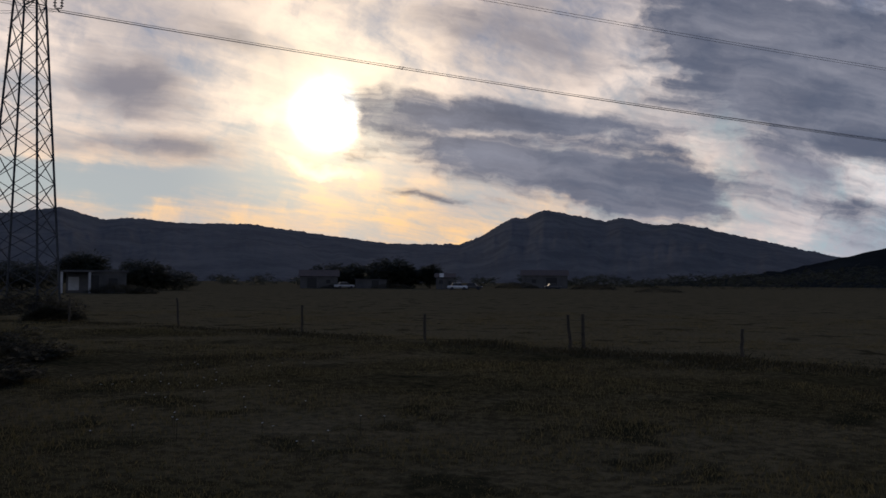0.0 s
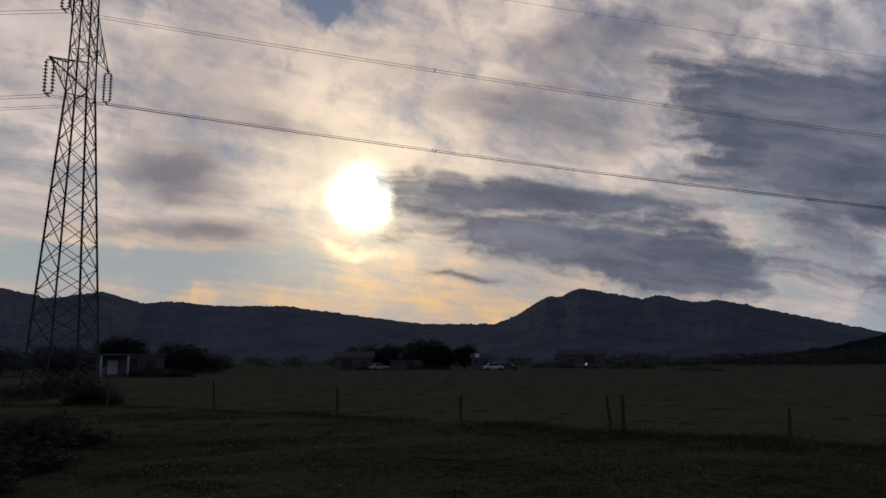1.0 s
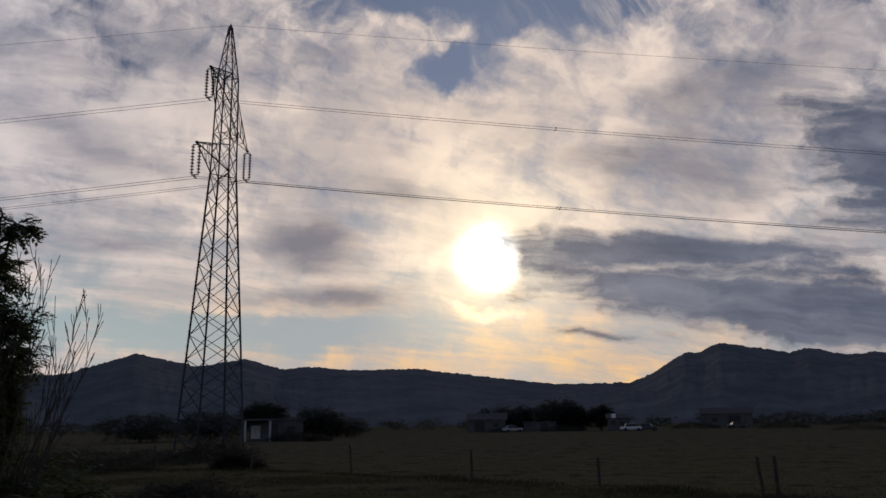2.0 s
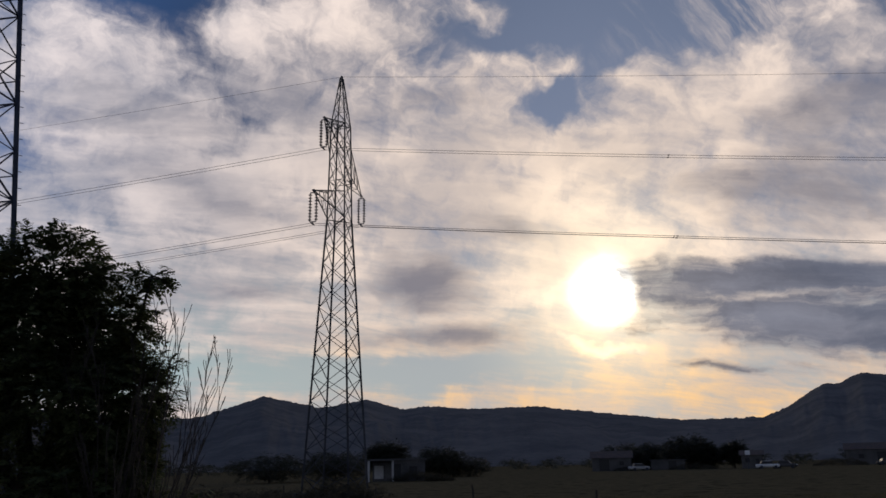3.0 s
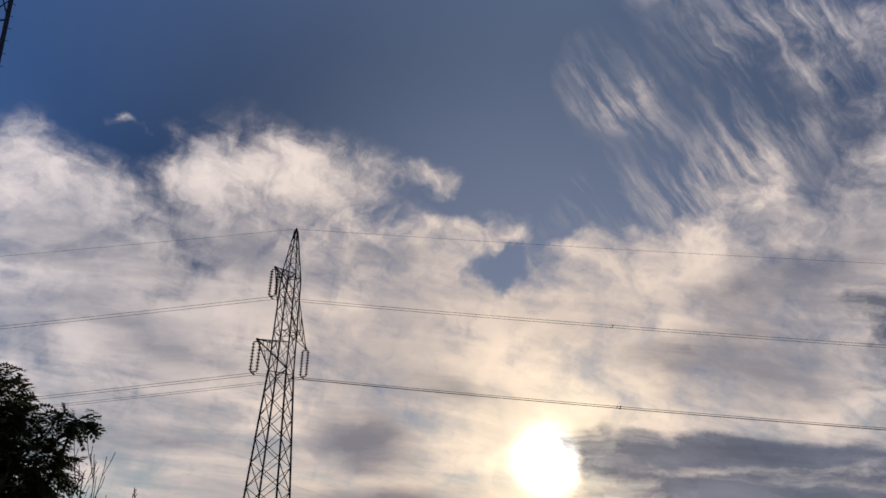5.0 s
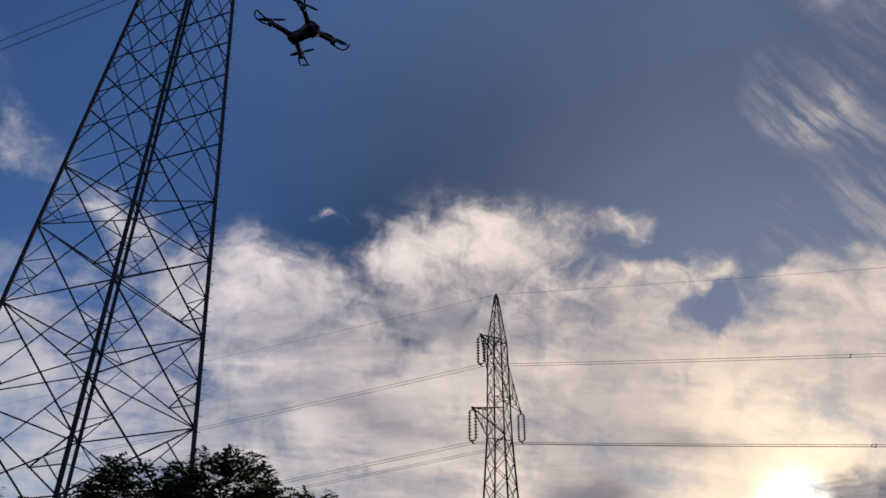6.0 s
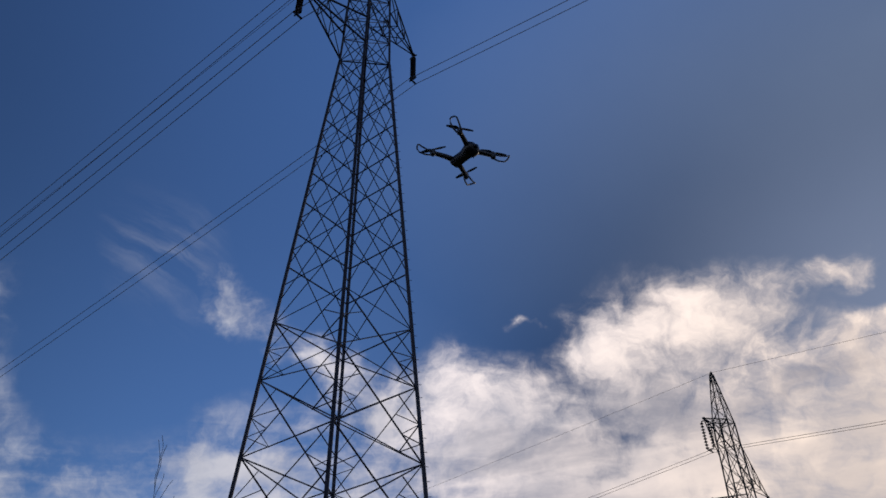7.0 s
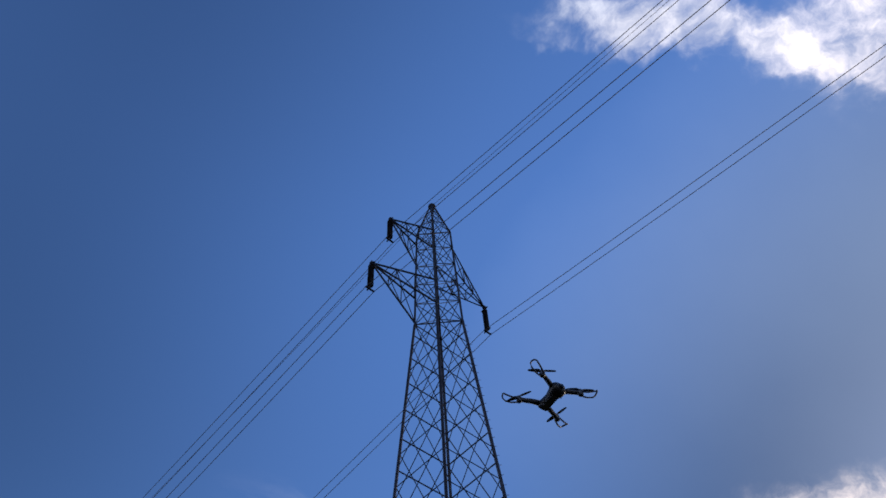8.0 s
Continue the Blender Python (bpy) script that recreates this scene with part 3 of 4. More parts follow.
NEAR_AT, FAR_AT = spot(59.1, 20.5), spot(29.5, 48.1)
NEAR_TURN, FAR_TURN = 12.5, 6.0
NEAR_STRING, FAR_STRING = 1.8, 2.05
NEAR_ARMS = ((-2.70, 33.2, 33.7, 32.0), (-3.60, 28.7, 29.4, 27.7), (3.0, 31.15, 31.3, 33.2))
FAR_ARMS = ((-2.60, 22.85, 23.35, 21.2), (-3.88, 17.6, 18.6, 16.9), (3.69, 19.7, 19.95, 21.95))
pylon("lattice_pylon", NEAR_AT, 37.4, NEAR_ARMS, 27.6, 4.75, 1.40, 14.9, 6, 9, 1.14,
      "tall dark steel lattice pylon with three arms beside the trees", True, NEAR_TURN, NEAR_STRING)
pylon("lattice_pylon", FAR_AT, 26.95, FAR_ARMS, 16.8, 2.91, 1.175, 1.3, 1, 11, 0.95,
      "dark steel lattice pylon standing beyond the row of fence posts", False, FAR_TURN, FAR_STRING)


def wire(name, start, way_u, slope, span, radius, label):
    """A conductor that hangs from start along the line, with its sag."""
    bm = bmesh.new()
    pts = []
    n = 60
    for i in range(n + 1):
        x = span * (i / n) ** 1.5
        pts.append(start + U * (way_u * x) + Vector((0, 0, -slope * x + slope / span * x * x)))
    tube(bm, pts, radius, 6)
    return tagged(part(name, bm, WIRE, smooth=True), label, "power line", "overhead lines")


def spacer(at):
    bm = bmesh.new()
    tube(bm, [at - V * 0.20, at + V * 0.20], 0.014)
    for s in (-0.2, 0.2):
        tube(bm, [at + V * s - U * 0.05, at + V * s + U * 0.05], 0.030)
    return tagged(part("line_spacer", bm, STEEL), "small dark spacer clamping two conductors together", "spacer", "line spacers")


def lines(place, peak, arms, slope_l, slope_r, thick_r, spacers, turn, string, span):
    across = Vector((-math.sin(radians(turn)), math.cos(radians(turn)), 0))
    for reach, z, *_ in arms:
        for s in (-0.2, 0.2):
            p = place + across * (reach + s) + Vector((0, 0, z - 0.05 - string))
            wire("conductor", p, 1, slope_r, span, thick_r, "thin dark aluminium conductor strung between pylons")
            wire("conductor", p, -1, slope_l, span, thick_r, "thin dark aluminium conductor strung between pylons")
        for along in spacers:
            sl = slope_r if along > 0 else slope_l
            x = abs(along)
            spacer(place + across * reach + U * along + Vector((0, 0, z - 0.05 - string - sl * x + sl / span * x * x)))
    top = place + Vector((0, 0, peak))
    for way_u, sl in ((1, slope_r), (-1, slope_l)):
        wire("earth_wire", top, way_u, sl * 0.85, span, thick_r * 0.75, "single thin earth wire along the pylon tops")


lines(NEAR_AT, 37.4, NEAR_ARMS, 0.16, 0.13, 0.014, (-31,), NEAR_TURN, NEAR_STRING, 260)
lines(FAR_AT, 26.95, FAR_ARMS, 0.12, 0.10, 0.0125, (20.6,), FAR_TURN, FAR_STRING, 325)

# ---------------------------------------------------------------- trees
def leaves_mesh(name, centres, ways, size, leaflets, droop, mat, rng):
    """Compound leaves: pairs of small folded leaflets along a drooping stalk."""
    verts, faces = [], []
    for c, w in zip(centres, ways):
        w = Vector(w).normalized()
        side = w.cross(Vector((0, 0, 1)))
        side = side.normalized() if side.length > 1e-3 else Vector((1, 0, 0))
        length = size * rng.uniform(0.7, 1.25)
        roll = rng.uniform(-0.6, 0.6)
        side = (side * math.cos(roll) + w.cross(side) * math.sin(roll)).normalized()
        for k_ in range(leaflets):
            f = (k_ // 2 + 1) / (leaflets / 2 + 0.5)
            p = Vector(c) + w * (length * f) + Vector((0, 0, -droop * length * f * f))
            s = side * (1 if k_ % 2 else -1)
            d = (s * 0.9 + w * 0.55 + Vector((0, 0, -0.25 + rng.uniform(-0.25, 0.15)))).normalized()
            ll = length * 0.34 * (1.1 - 0.4 * abs(f - 0.5))
            wide = d.cross(Vector((0, 0, 1)) + 0.4 * w).normalized() * (ll * 0.27)
            lift = Vector((0, 0, 0.02 * size))
            i = len(verts)
            verts += [p, p + d * (ll * 0.45) + wide + lift, p + d * ll, p + d * (ll * 0.45) - wide + lift]
            faces += [(i, i + 1, i + 2), (i, i + 2, i + 3)]
    me = bpy.data.meshes.new(name)
    me.from_pydata([tuple(v) for v in verts], [], faces)
    me.materials.append(mat)
    return me


def limb(bm, a, b, r0, r1, rng, bend=0.12, n=5):
    pts, rad = [], []
    for i in range(n + 1):
        f = i / n
        p = Vector(a).lerp(Vector(b), f)
        wob = bend * (Vector(b) - Vector(a)).length * math.sin(f * math.pi)
        pts.append(p + Vector((rng.uniform(-1, 1), rng.uniform(-1, 1), rng.uniform(-0.5, 0.5))) * wob * 0.5)
        rad.append(r0 + (r1 - r0) * f)
    tube(bm, pts, rad, 6)
    return pts


def broadleaf(name, place, lobes, seed, label, leaf_size=0.24, per=300, sprays=14):
    """A bushy tree: trunk, a limb to each lobe of the crown, twigs, and compound leaves with gaps between them."""
    rng = random.Random(seed)
    t = thing(name, place, label, "tree", "trees")
    bm = bmesh.new()
    fork = Vector((0.05, 0.0, 1.1))
    limb(bm, (0, 0, -0.1), fork, 0.13, 0.09, rng, 0.05)
    part("trunk", bm, BARK, t, smooth=True)
    centres, ways = [], []
    for lobe, (x, y, z, r, rz) in enumerate(lobes):
        c = Vector((x, y, z))
        bm = bmesh.new()
        end = c + Vector((0, 0, rz * 0.3))
        limb(bm, fork * rng.uniform(0.6, 1.0), end, 0.05, 0.015, rng)
        share = min(1.0, (r / 0.6) ** 2)
        for _ in range(max(2, int(sprays * share))):
            d = Vector((rng.gauss(0, 1), rng.gauss(0, 1), rng.gauss(0.3, 0.9))).normalized()
            out = Vector((d.x * r, d.y * r, d.z * rz)) * rng.uniform(0.85, 1.22)
            pts = limb(bm, c + out * 0.15, c + out, 0.014, 0.004, rng, 0.2, 4)
            for p in pts[2:]:
                for _ in range(5):
                    centres.append(p + Vector((rng.gauss(0, 0.03), rng.gauss(0, 0.03), rng.gauss(0, 0.03))))
                    ways.append(d + Vector((rng.uniform(-1, 1), rng.uniform(-1, 1), rng.uniform(-0.5, 0.7))))
        part("limb", bm, BARK, t)
        for _ in range(int(per * share)):
            d = Vector((rng.gauss(0, 1), rng.gauss(0, 1), rng.gauss(0, 1))).normalized()
            q = rng.uniform(0.35, 1.0) ** 0.6
            p = c + Vector((d.x * r, d.y * r, d.z * rz)) * q
            if noise.noise(p * 2.6 + Vector((seed, 0, 0))) < -0.16:
                continue
            centres.append(p)
            ways.append(d + Vector((rng.uniform(-1, 1), rng.uniform(-1, 1), rng.uniform(-0.4, 0.6))))
    crown = new("crown", leaves_mesh("crown", centres, ways, leaf_size, 10, 0.35, LEAF, rng))
    crown.parent = t
    tagged(crown, "drooping feathery dark green leaves", kind="stuff")
    return t


TREE_A = ((-0.05, 0.0, 3.75, 0.66, 0.60), (-1.0, 0.3, 3.62, 0.60, 0.58), (0.45, 0.1, 3.25, 0.62, 0.62), (0.25, -0.1, 2.5, 0.95, 0.75),
          (-0.9, 0.2, 2.7, 0.9, 0.9), (0.76, 0.0, 2.45, 0.58, 0.55), (0.62, 0.1, 1.75, 0.62, 0.5), (-1.75, 0.5, 2.9, 0.7, 0.8), (0.1, 0.0, 1.3, 1.2, 0.8),
          (-1.3, 0.2, 1.3, 1.1, 0.9), (-0.5, 0.0, 3.2, 0.75, 0.65), (1.02, 0.0, 3.88, 0.10, 0.09))
a = spot(48.7, 9.5)
tree_a = broadleaf("bushy_tree", (0, 0, 0), TREE_A, 11, "bushy dark green tree with drooping feathery leaves", 0.20, 1500, 16)
tree_a.matrix_world = pose(a.x, a.y, 0, 0, 0, 48.7)
TREE_B = ((0.2, 0.0, 3.75, 0.7, 0.75), (-0.7, 0.3, 3.6, 0.7, 0.8), (0.9, 0.2, 3.3, 0.5, 0.6), (0.0, 0.0, 2.6, 1.0, 0.8), (-1.5, 0.3, 2.9, 0.8, 0.9),
          (0.8, 0.0, 2.2, 0.7, 0.7), (-0.4, 0.0, 1.4, 1.4, 0.9))
b = spot(69.5, 10.0)
tree_b = broadleaf("bushy_tree", (0, 0, 0), TREE_B, 23, "leafy dark tree growing round the foot of the pylon", 0.20, 1000, 14)
tree_b.matrix_world = pose(b.x, b.y, 0, 0, 0, 69.5)


def bare_sapling(place, turn, stems, seed, label):
    """Leafless whips that rise from one root and fork upwards."""
    rng = random.Random(seed)
    t = thing("bare_sapling", place, label, "sapling", "bare saplings", turn)

    def grow(bm, p, d, length, r, depth):
        n = 9
        pts, rad = [p], [r]
        for i in range(n):
            d = (d + Vector((rng.gauss(0, 0.07), rng.gauss(0, 0.07), 0.03))).normalized()
            p = p + d * (length / n)
            pts.append(p)
            rad.append(max(r * (1 - 0.85 * (i + 1) / n), 0.0032))
            if depth and i >= 1 and rng.random() < 0.8:
                s = Vector((rng.uniform(-1, 1), rng.uniform(-1, 1), 0.9))
                grow(bm, p, (d + 0.32 * s).normalized(), length * rng.uniform(0.24, 0.5) * (1 - 0.05 * i), rad[-1] * 0.8, depth - 1)
        tube(bm, pts, rad, 5)

    for x, tilt, length in stems:
        bm = bmesh.new()
        grow(bm, Vector((x * 0.25, 0, -0.05)), Vector((tilt, rng.uniform(-0.1, 0.1), 1)).normalized(), length, 0.014, 2)
        part("stem", bm, TWIG, t)
    return t


bare_sapling(spot(43.6, 8.6), 43, ((-0.4, -0.02, 2.2), (-0.2, 0.01, 2.5), (-0.05, 0.03, 2.75), (0.05, 0.05, 2.8), (0.15, 0.04, 2.9), (0.3, 0.06, 2.85), (0.35, 0.05, 2.7), (0.4, 0.07, 2.45), (0.1, 0.01, 2.55), (0.25, 0.06, 2.85), (0.3, 0.08, 2.65), (0.2, 0.02, 2.7)), 5,
             "thin leafless sapling with upright whips beside the bushy tree")
bare_sapling(spot(69.8, 11.0), 70, ((0.0, 0.04, 4.9), (0.4, 0.16, 4.6)), 8, "tall leafless twigs rising out of the leafy tree")
bare_sapling(spot(72.5, 10.5), 73, ((0.0, 0.0, 4.9), (0.3, 0.08, 4.6), (-0.3, -0.06, 4.8)), 9, "tall leafless twigs rising out of the leafy tree")


def shrub(place, width, high, seed, label, mat=None, leaf=0.19, count=2000, name="shrub"):
    """A low thicket: stems and small leaf sprays in an uneven mound."""
    rng = random.Random(seed)
    t = thing(name, place, label, "shrub", "shrubs")
    centres, ways = [], []
    for _ in range(9):
        e = Vector((rng.uniform(-0.5, 0.5) * width, rng.uniform(-0.3, 0.3) * width, high * rng.uniform(0.5, 0.95)))
        bm = bmesh.new()
        limb(bm, (e.x * 0.3, e.y * 0.3, -0.05), e, 0.014 * high, 0.005, rng)
        part("stem", bm, BARK, t)
    while len(centres) < count:
        x, y = rng.uniform(-0.5, 0.5), rng.uniform(-0.35, 0.35)
        top = (1 - (2 * x) ** 2 * 0.8) * (0.75 + 0.5 * noise.noise((x * 5, y * 5, seed)))
        z = rng.random() ** 0.7 * top * high
        if z < 0.02:
            continue
        centres.append(Vector((x * width, y * width, z)))
        ways.append(Vector((x + rng.gauss(0, 0.6), y + rng.gauss(0, 0.6), rng.uniform(-0.1, 0.9))))
    crown = new("foliage", leaves_mesh("foliage", centres, ways, leaf * max(1.0, high), 8, 0.3, mat or LEAF, rng))
    crown.parent = t
    tagged(crown, kind="stuff")
    return t


shrub(spot(43.5, 9.2), 2.6, 1.7, 31, "dark shrubs at the foot of the bushy tree")
shrub(spot(53.5, 8.8), 2.8, 1.7, 32, "dark shrubs at the foot of the bushy tree")
shrub(spot(61.5, 10.5), 2.6, 1.8, 33, "dark shrubs between the two leafy trees")
shrub(spot(37.5, 12.5), 2.2, 0.9, 34, "low dark scrub beside the field edge", WEED)
shrub(spot(34.0, 15.0), 2.6, 0.6, 35, "low dark scrub beside the field edge", WEED)
shrub(spot(31.0, 19.0), 2.6, 0.6, 36, "low dark scrub in front of the pylon", WEED)
shrub(spot(29.0, 46.0), 4.6, 1.2, 37, "dark thicket round the foot of the pylon", WEED)
shrub(spot(33.0, 43.0), 5.5, 0.9, 38, "dark thicket round the foot of the pylon", WEED)
shrub(spot(38.0, 38.0), 6.0, 1.1, 39, "dark thicket round the foot of the pylon", WEED)
shrub(spot(27.6, 35.5), 1.9, 0.85, 40, "dark thicket round the foot of the pylon", WEED)
shrub(spot(23.9, 98), 5.5, 1.5, 51, "dark hedge in front of the farm building", WEED)
shrub(spot(22.2, 96), 3.0, 1.0, 52, "dark hedge in front of the farm building", WEED)
shrub(spot(8.9, 172), 7.0, 1.3, 53, "dark hedge in front of the farm sheds", WEED)
shrub(spot(5.0, 174), 9.0, 1.5, 54, "dark hedge under the field trees", WEED)
shrub(spot(-4.0, 210), 11.0, 2.2, 55, "dark hedge beside the farm hall", WEED)
shrub(spot(-9.5, 190), 10.0, 2.0, 56, "dark hedge along the far field edge", WEED)
shrub(spot(-14.0, 150), 8.0, 1.1, 57, "low dark scrub on the far field", WEED)


def far_tree(place, width, high, seed, label, low=0.15):
    """A tree far across the field: trunk, limbs and a crown of leaf clumps."""
    rng = random.Random(seed)
    t = thing("field_tree", place, label, "tree", "field trees")
    bm = bmesh.new()
    limb(bm, (0, 0, -0.2), (0, 0, high * 0.45), high * 0.035, high * 0.025, rng, 0.04)
    for _ in range(6):
        limb(bm, (0, 0, high * rng.uniform(0.25, 0.45)), (rng.uniform(-0.4, 0.4) * width, rng.uniform(-0.3, 0.3) * width, high * rng.uniform(0.55, 0.85)),
             high * 0.016, high * 0.006, rng)
    part("trunk", bm, BARK, t)
    centres, ways = [], []
    while len(centres) < 1700:
        x, y, z = rng.uniform(-1, 1), rng.uniform(-1, 1), rng.uniform(-1, 1)
        r = x * x + y * y + z * z
        if r > 1 + 0.7 * noise.noise((x * 2 + seed, y * 2, z * 2)) or noise.noise((x * 4, y * 4, z * 4 + seed)) < -0.28:
            continue
        centres.append(Vector((x * width / 2, y * width / 2, high * (low + (1 - low) * (z + 1) / 2))))
        ways.append(Vector((x + rng.gauss(0, 0.5), y + rng.gauss(0, 0.5), rng.uniform(-0.3, 0.7))))
    crown = new("crown", leaves_mesh("crown", centres, ways, high * 0.19, 8, 0.3, LEAF_FAR, rng))
    crown.parent = t
    tagged(crown, kind="stuff")
    return t


FIELD_TREE = "dark round-crowned tree on the far side of the field"
far_tree(spot(5.2, 190), 10.5, 7.2, 41, FIELD_TREE, 0.02)
far_tree(spot(3.9, 188), 6.0, 5.4, 48, FIELD_TREE, 0.02)
far_tree(spot(2.3, 185), 5.0, 5.6, 42, FIELD_TREE)
far_tree(spot(9.6, 200), 12.0, 5.8, 43, FIELD_TREE, 0.05)
far_tree(spot(7.6, 205), 9.0, 6.0, 44, FIELD_TREE, 0.05)
far_tree(spot(22.2, 128), 7.5, 4.6, 45, FIELD_TREE, 0.02)
far_tree(spot(25.9, 140), 7.0, 5.9, 46, FIELD_TREE)
far_tree(spot(20.2, 130), 7.5, 2.9, 47, FIELD_TREE, 0.02)
far_tree(spot(29.5, 120), 9.0, 4.0, 49, FIELD_TREE, 0.02)
far_tree(spot(34.0, 110), 10.0, 3.6, 50, FIELD_TREE, 0.02)


def far_woods():
    """Belts of low trees between the field and the mountains."""
    rng = random.Random(77)
    centres, ways = [], []
    for _ in range(17000):
        az = rng.uniform(-62, 62)
        far = rng.uniform(255, 390)
        tall = 3.0 + 2.6 * noise.noise((az * 0.35, far * 0.01, 0)) + 3.5 * min(max((-12 - az) / 14, 0), 1)
        if az > -6 and noise.noise((az * 0.5, 7, far * 0.004)) < -0.02:
            continue
        p = spot(az, far, rng.random() ** 0.6 * max(tall, 1.0))
        centres.append(p)
        ways.append(Vector((rng.gauss(0, 1), rng.gauss(0, 1), rng.uniform(-0.2, 0.8))))
    ob = new("far_woods", leaves_mesh("far_woods", centres, ways, 2.2, 6, 0.3, LEAF_FAR, rng))
    return tagged(ob, "dark belt of low trees along the far edge of the field", "woods", kind="stuff")


far_woods()


# ---------------------------------------------------------------- houses across the field
def house(place, turn, size, label, walls, roof="flat", openings=(), name="farm_building"):
    w, d, h = size
    t = thing(name, place, label, "building", "far buildings", turn)
    bm = bmesh.new()
    box(bm, (0, 0, h / 2), (w, d, h), 0.03)
    wall = part("wall", bm, walls, t)
    bm = bmesh.new()
    if roof == "flat":
        box(bm, (0, 0, h + 0.11), (w + 0.5, d + 0.5, 0.22), 0.02)
        part("roof", bm, PLASTER_DIM, t)
    else:
        o, r = 0.4, d * 0.24
        v = [bm.verts.new(p) for p in ((-w / 2 - o, -d / 2 - o, h), (w / 2 + o, -d / 2 - o, h), (w / 2 + o, d / 2 + o, h), (-w / 2 - o, d / 2 + o, h),
                                       (-w / 2 - o, 0, h + r), (w / 2 + o, 0, h + r))]
        for f in ((0, 1, 5, 4), (2, 3, 4, 5), (0, 4, 3), (1, 2, 5), (3, 2, 1, 0)):
            bm.faces.new([v[i] for i in f])
        part("roof", bm, ROOF, t)
    for kind, x, z, ww, hh in openings:
        bm = bmesh.new()
        box(bm, (x, -d / 2 - 0.01, z), (ww, 0.10, hh), 0.01)
        o = part(kind, bm, DARK, t)
        bm = bmesh.new()
        for sx in (-1, 1):
            box(bm, (x + sx * (ww / 2 + 0.05), -d / 2 - 0.03, z), (0.10, 0.14, hh + 0.1))
        box(bm, (x, -d / 2 - 0.03, z + hh / 2 + 0.1), (ww + 0.3, 0.14, 0.10))
        part("frame", bm, PLASTER_DIM, o)
    return t


def portico():
    """The pale building with an open porch on white posts."""
    p = spot(25.1, 105)
    t = house(p, 25, (6.6, 4.5, 2.5), "low pale plastered farm building with a white-posted porch", PLASTER_DIM, "flat",
              (("window", 1.8, 1.3, 1.0, 0.9), ("door", -0.2, 1.05, 0.9, 2.1)))
    bm = bmesh.new()
    box(bm, (-2.2, -3.4, 2.55), (3.4, 2.4, 0.16), 0.02)
    part("porch_roof", bm, PLASTER_DIM, t)
    for x in (-3.7, -0.75):
        bm = bmesh.new()
        box(bm, (x, -4.4, 1.22), (0.26, 0.26, 2.5), 0.02)
        part("porch_post", bm, PLASTER, t)
    bm = bmesh.new()
    box(bm, (-2.5, -2.32, 1.1), (1.15, 0.08, 1.6), 0.02)
    part("wall_panel", bm, PLASTER, t)


portico()
house(spot(10.3, 175), 10, (8.0, 6.0, 2.6), "long grey farm shed across the field", PLASTER_DIM, "gable",
      (("door", -1.5, 1.2, 2.0, 2.2), ("window", 2.0, 1.5, 0.9, 0.8)))
house(spot(6.6, 182), 7, (7.0, 5.0, 1.9), "low grey outbuilding beside the field trees", PLASTER_DIM, "flat", (("door", 1.0, 0.95, 1.6, 1.8),))
house(spot(1.2, 176), 1, (4.0, 4.0, 2.6), "small dim cottage with pale window frames", PLASTER_DIM, "gable",
      (("window", -0.9, 1.6, 0.8, 0.8), ("window", 1.0, 1.4, 0.6, 0.9)))
house(spot(-6.0, 230), -6, (13.0, 7.0, 3.6), "grey farm hall among the far trees", PLASTER_DIM, "gable", (("door", 2.0, 1.5, 3.0, 3.0), ("window", -3.0, 2.0, 1.2, 1.0)))


def car(place, turn, label, paint):
    """A small parked car: body, glazed cabin, lamps and four wheels."""
    t = thing("parked_car", place, label, "car", "parked cars", turn)
    bm = bmesh.new()
    box(bm, (0, 0, 0.58), (4.1, 1.68, 0.58), 0.12)
    body_ = part("body", bm, paint, t, smooth=True)
    bm = bmesh.new()
    made = bmesh.ops.create_cube(bm, size=1.0, matrix=Matrix.Translation((-0.2, 0, 1.12)) @ Matrix.Diagonal((2.3, 1.5, 0.52, 1)))
    for v in made["verts"]:
        if v.co.z > 1.2:
            v.co.x = -0.2 + (v.co.x + 0.2) * 0.68
            v.co.y *= 0.86
    part("cabin", bm, DARK, t)
    bm = bmesh.new()
    box(bm, (-0.2, 0, 1.41), (1.5, 1.28, 0.06), 0.02)
    part("roof", bm, paint, t)
    for sx in (-1.25, 1.3):
        for sy in (-0.8, 0.8):
            bm = bmesh.new()
            bmesh.ops.create_cone(bm, cap_ends=True, segments=18, radius1=0.31, radius2=0.31, depth=0.2,
                                  matrix=Matrix.Translation((sx, sy, 0.31)) @ Matrix.Rotation(math.pi / 2, 4, "X"))
            tyre = part("wheel", bm, DARK, t)
            bm = bmesh.new()
            bmesh.ops.create_cone(bm, cap_ends=True, segments=14, radius1=0.18, radius2=0.16, depth=0.22,
                                  matrix=Matrix.Translation((sx, sy, 0.31)) @ Matrix.Rotation(math.pi / 2, 4, "X"))
            part("rim", bm, STEEL, tyre)
    for sy in (-0.6, 0.6):
        bm = bmesh.new()
        box(bm, (2.03, sy, 0.66), (0.08, 0.32, 0.14), 0.02)
        part("headlight", bm, WHITE, t)
    return t


car(spot(8.5, 168), 30, "small pale car parked by the sheds", PLASTER)
car(spot(0.3, 165), 10, "small white car parked at the field edge", WHITE)
car(spot(-0.8, 168), -10, "small grey car parked at the field edge", PLASTER_DIM)
car(spot(-6.6, 200), 15, "small grey car parked near the farm hall", PLASTER_DIM)


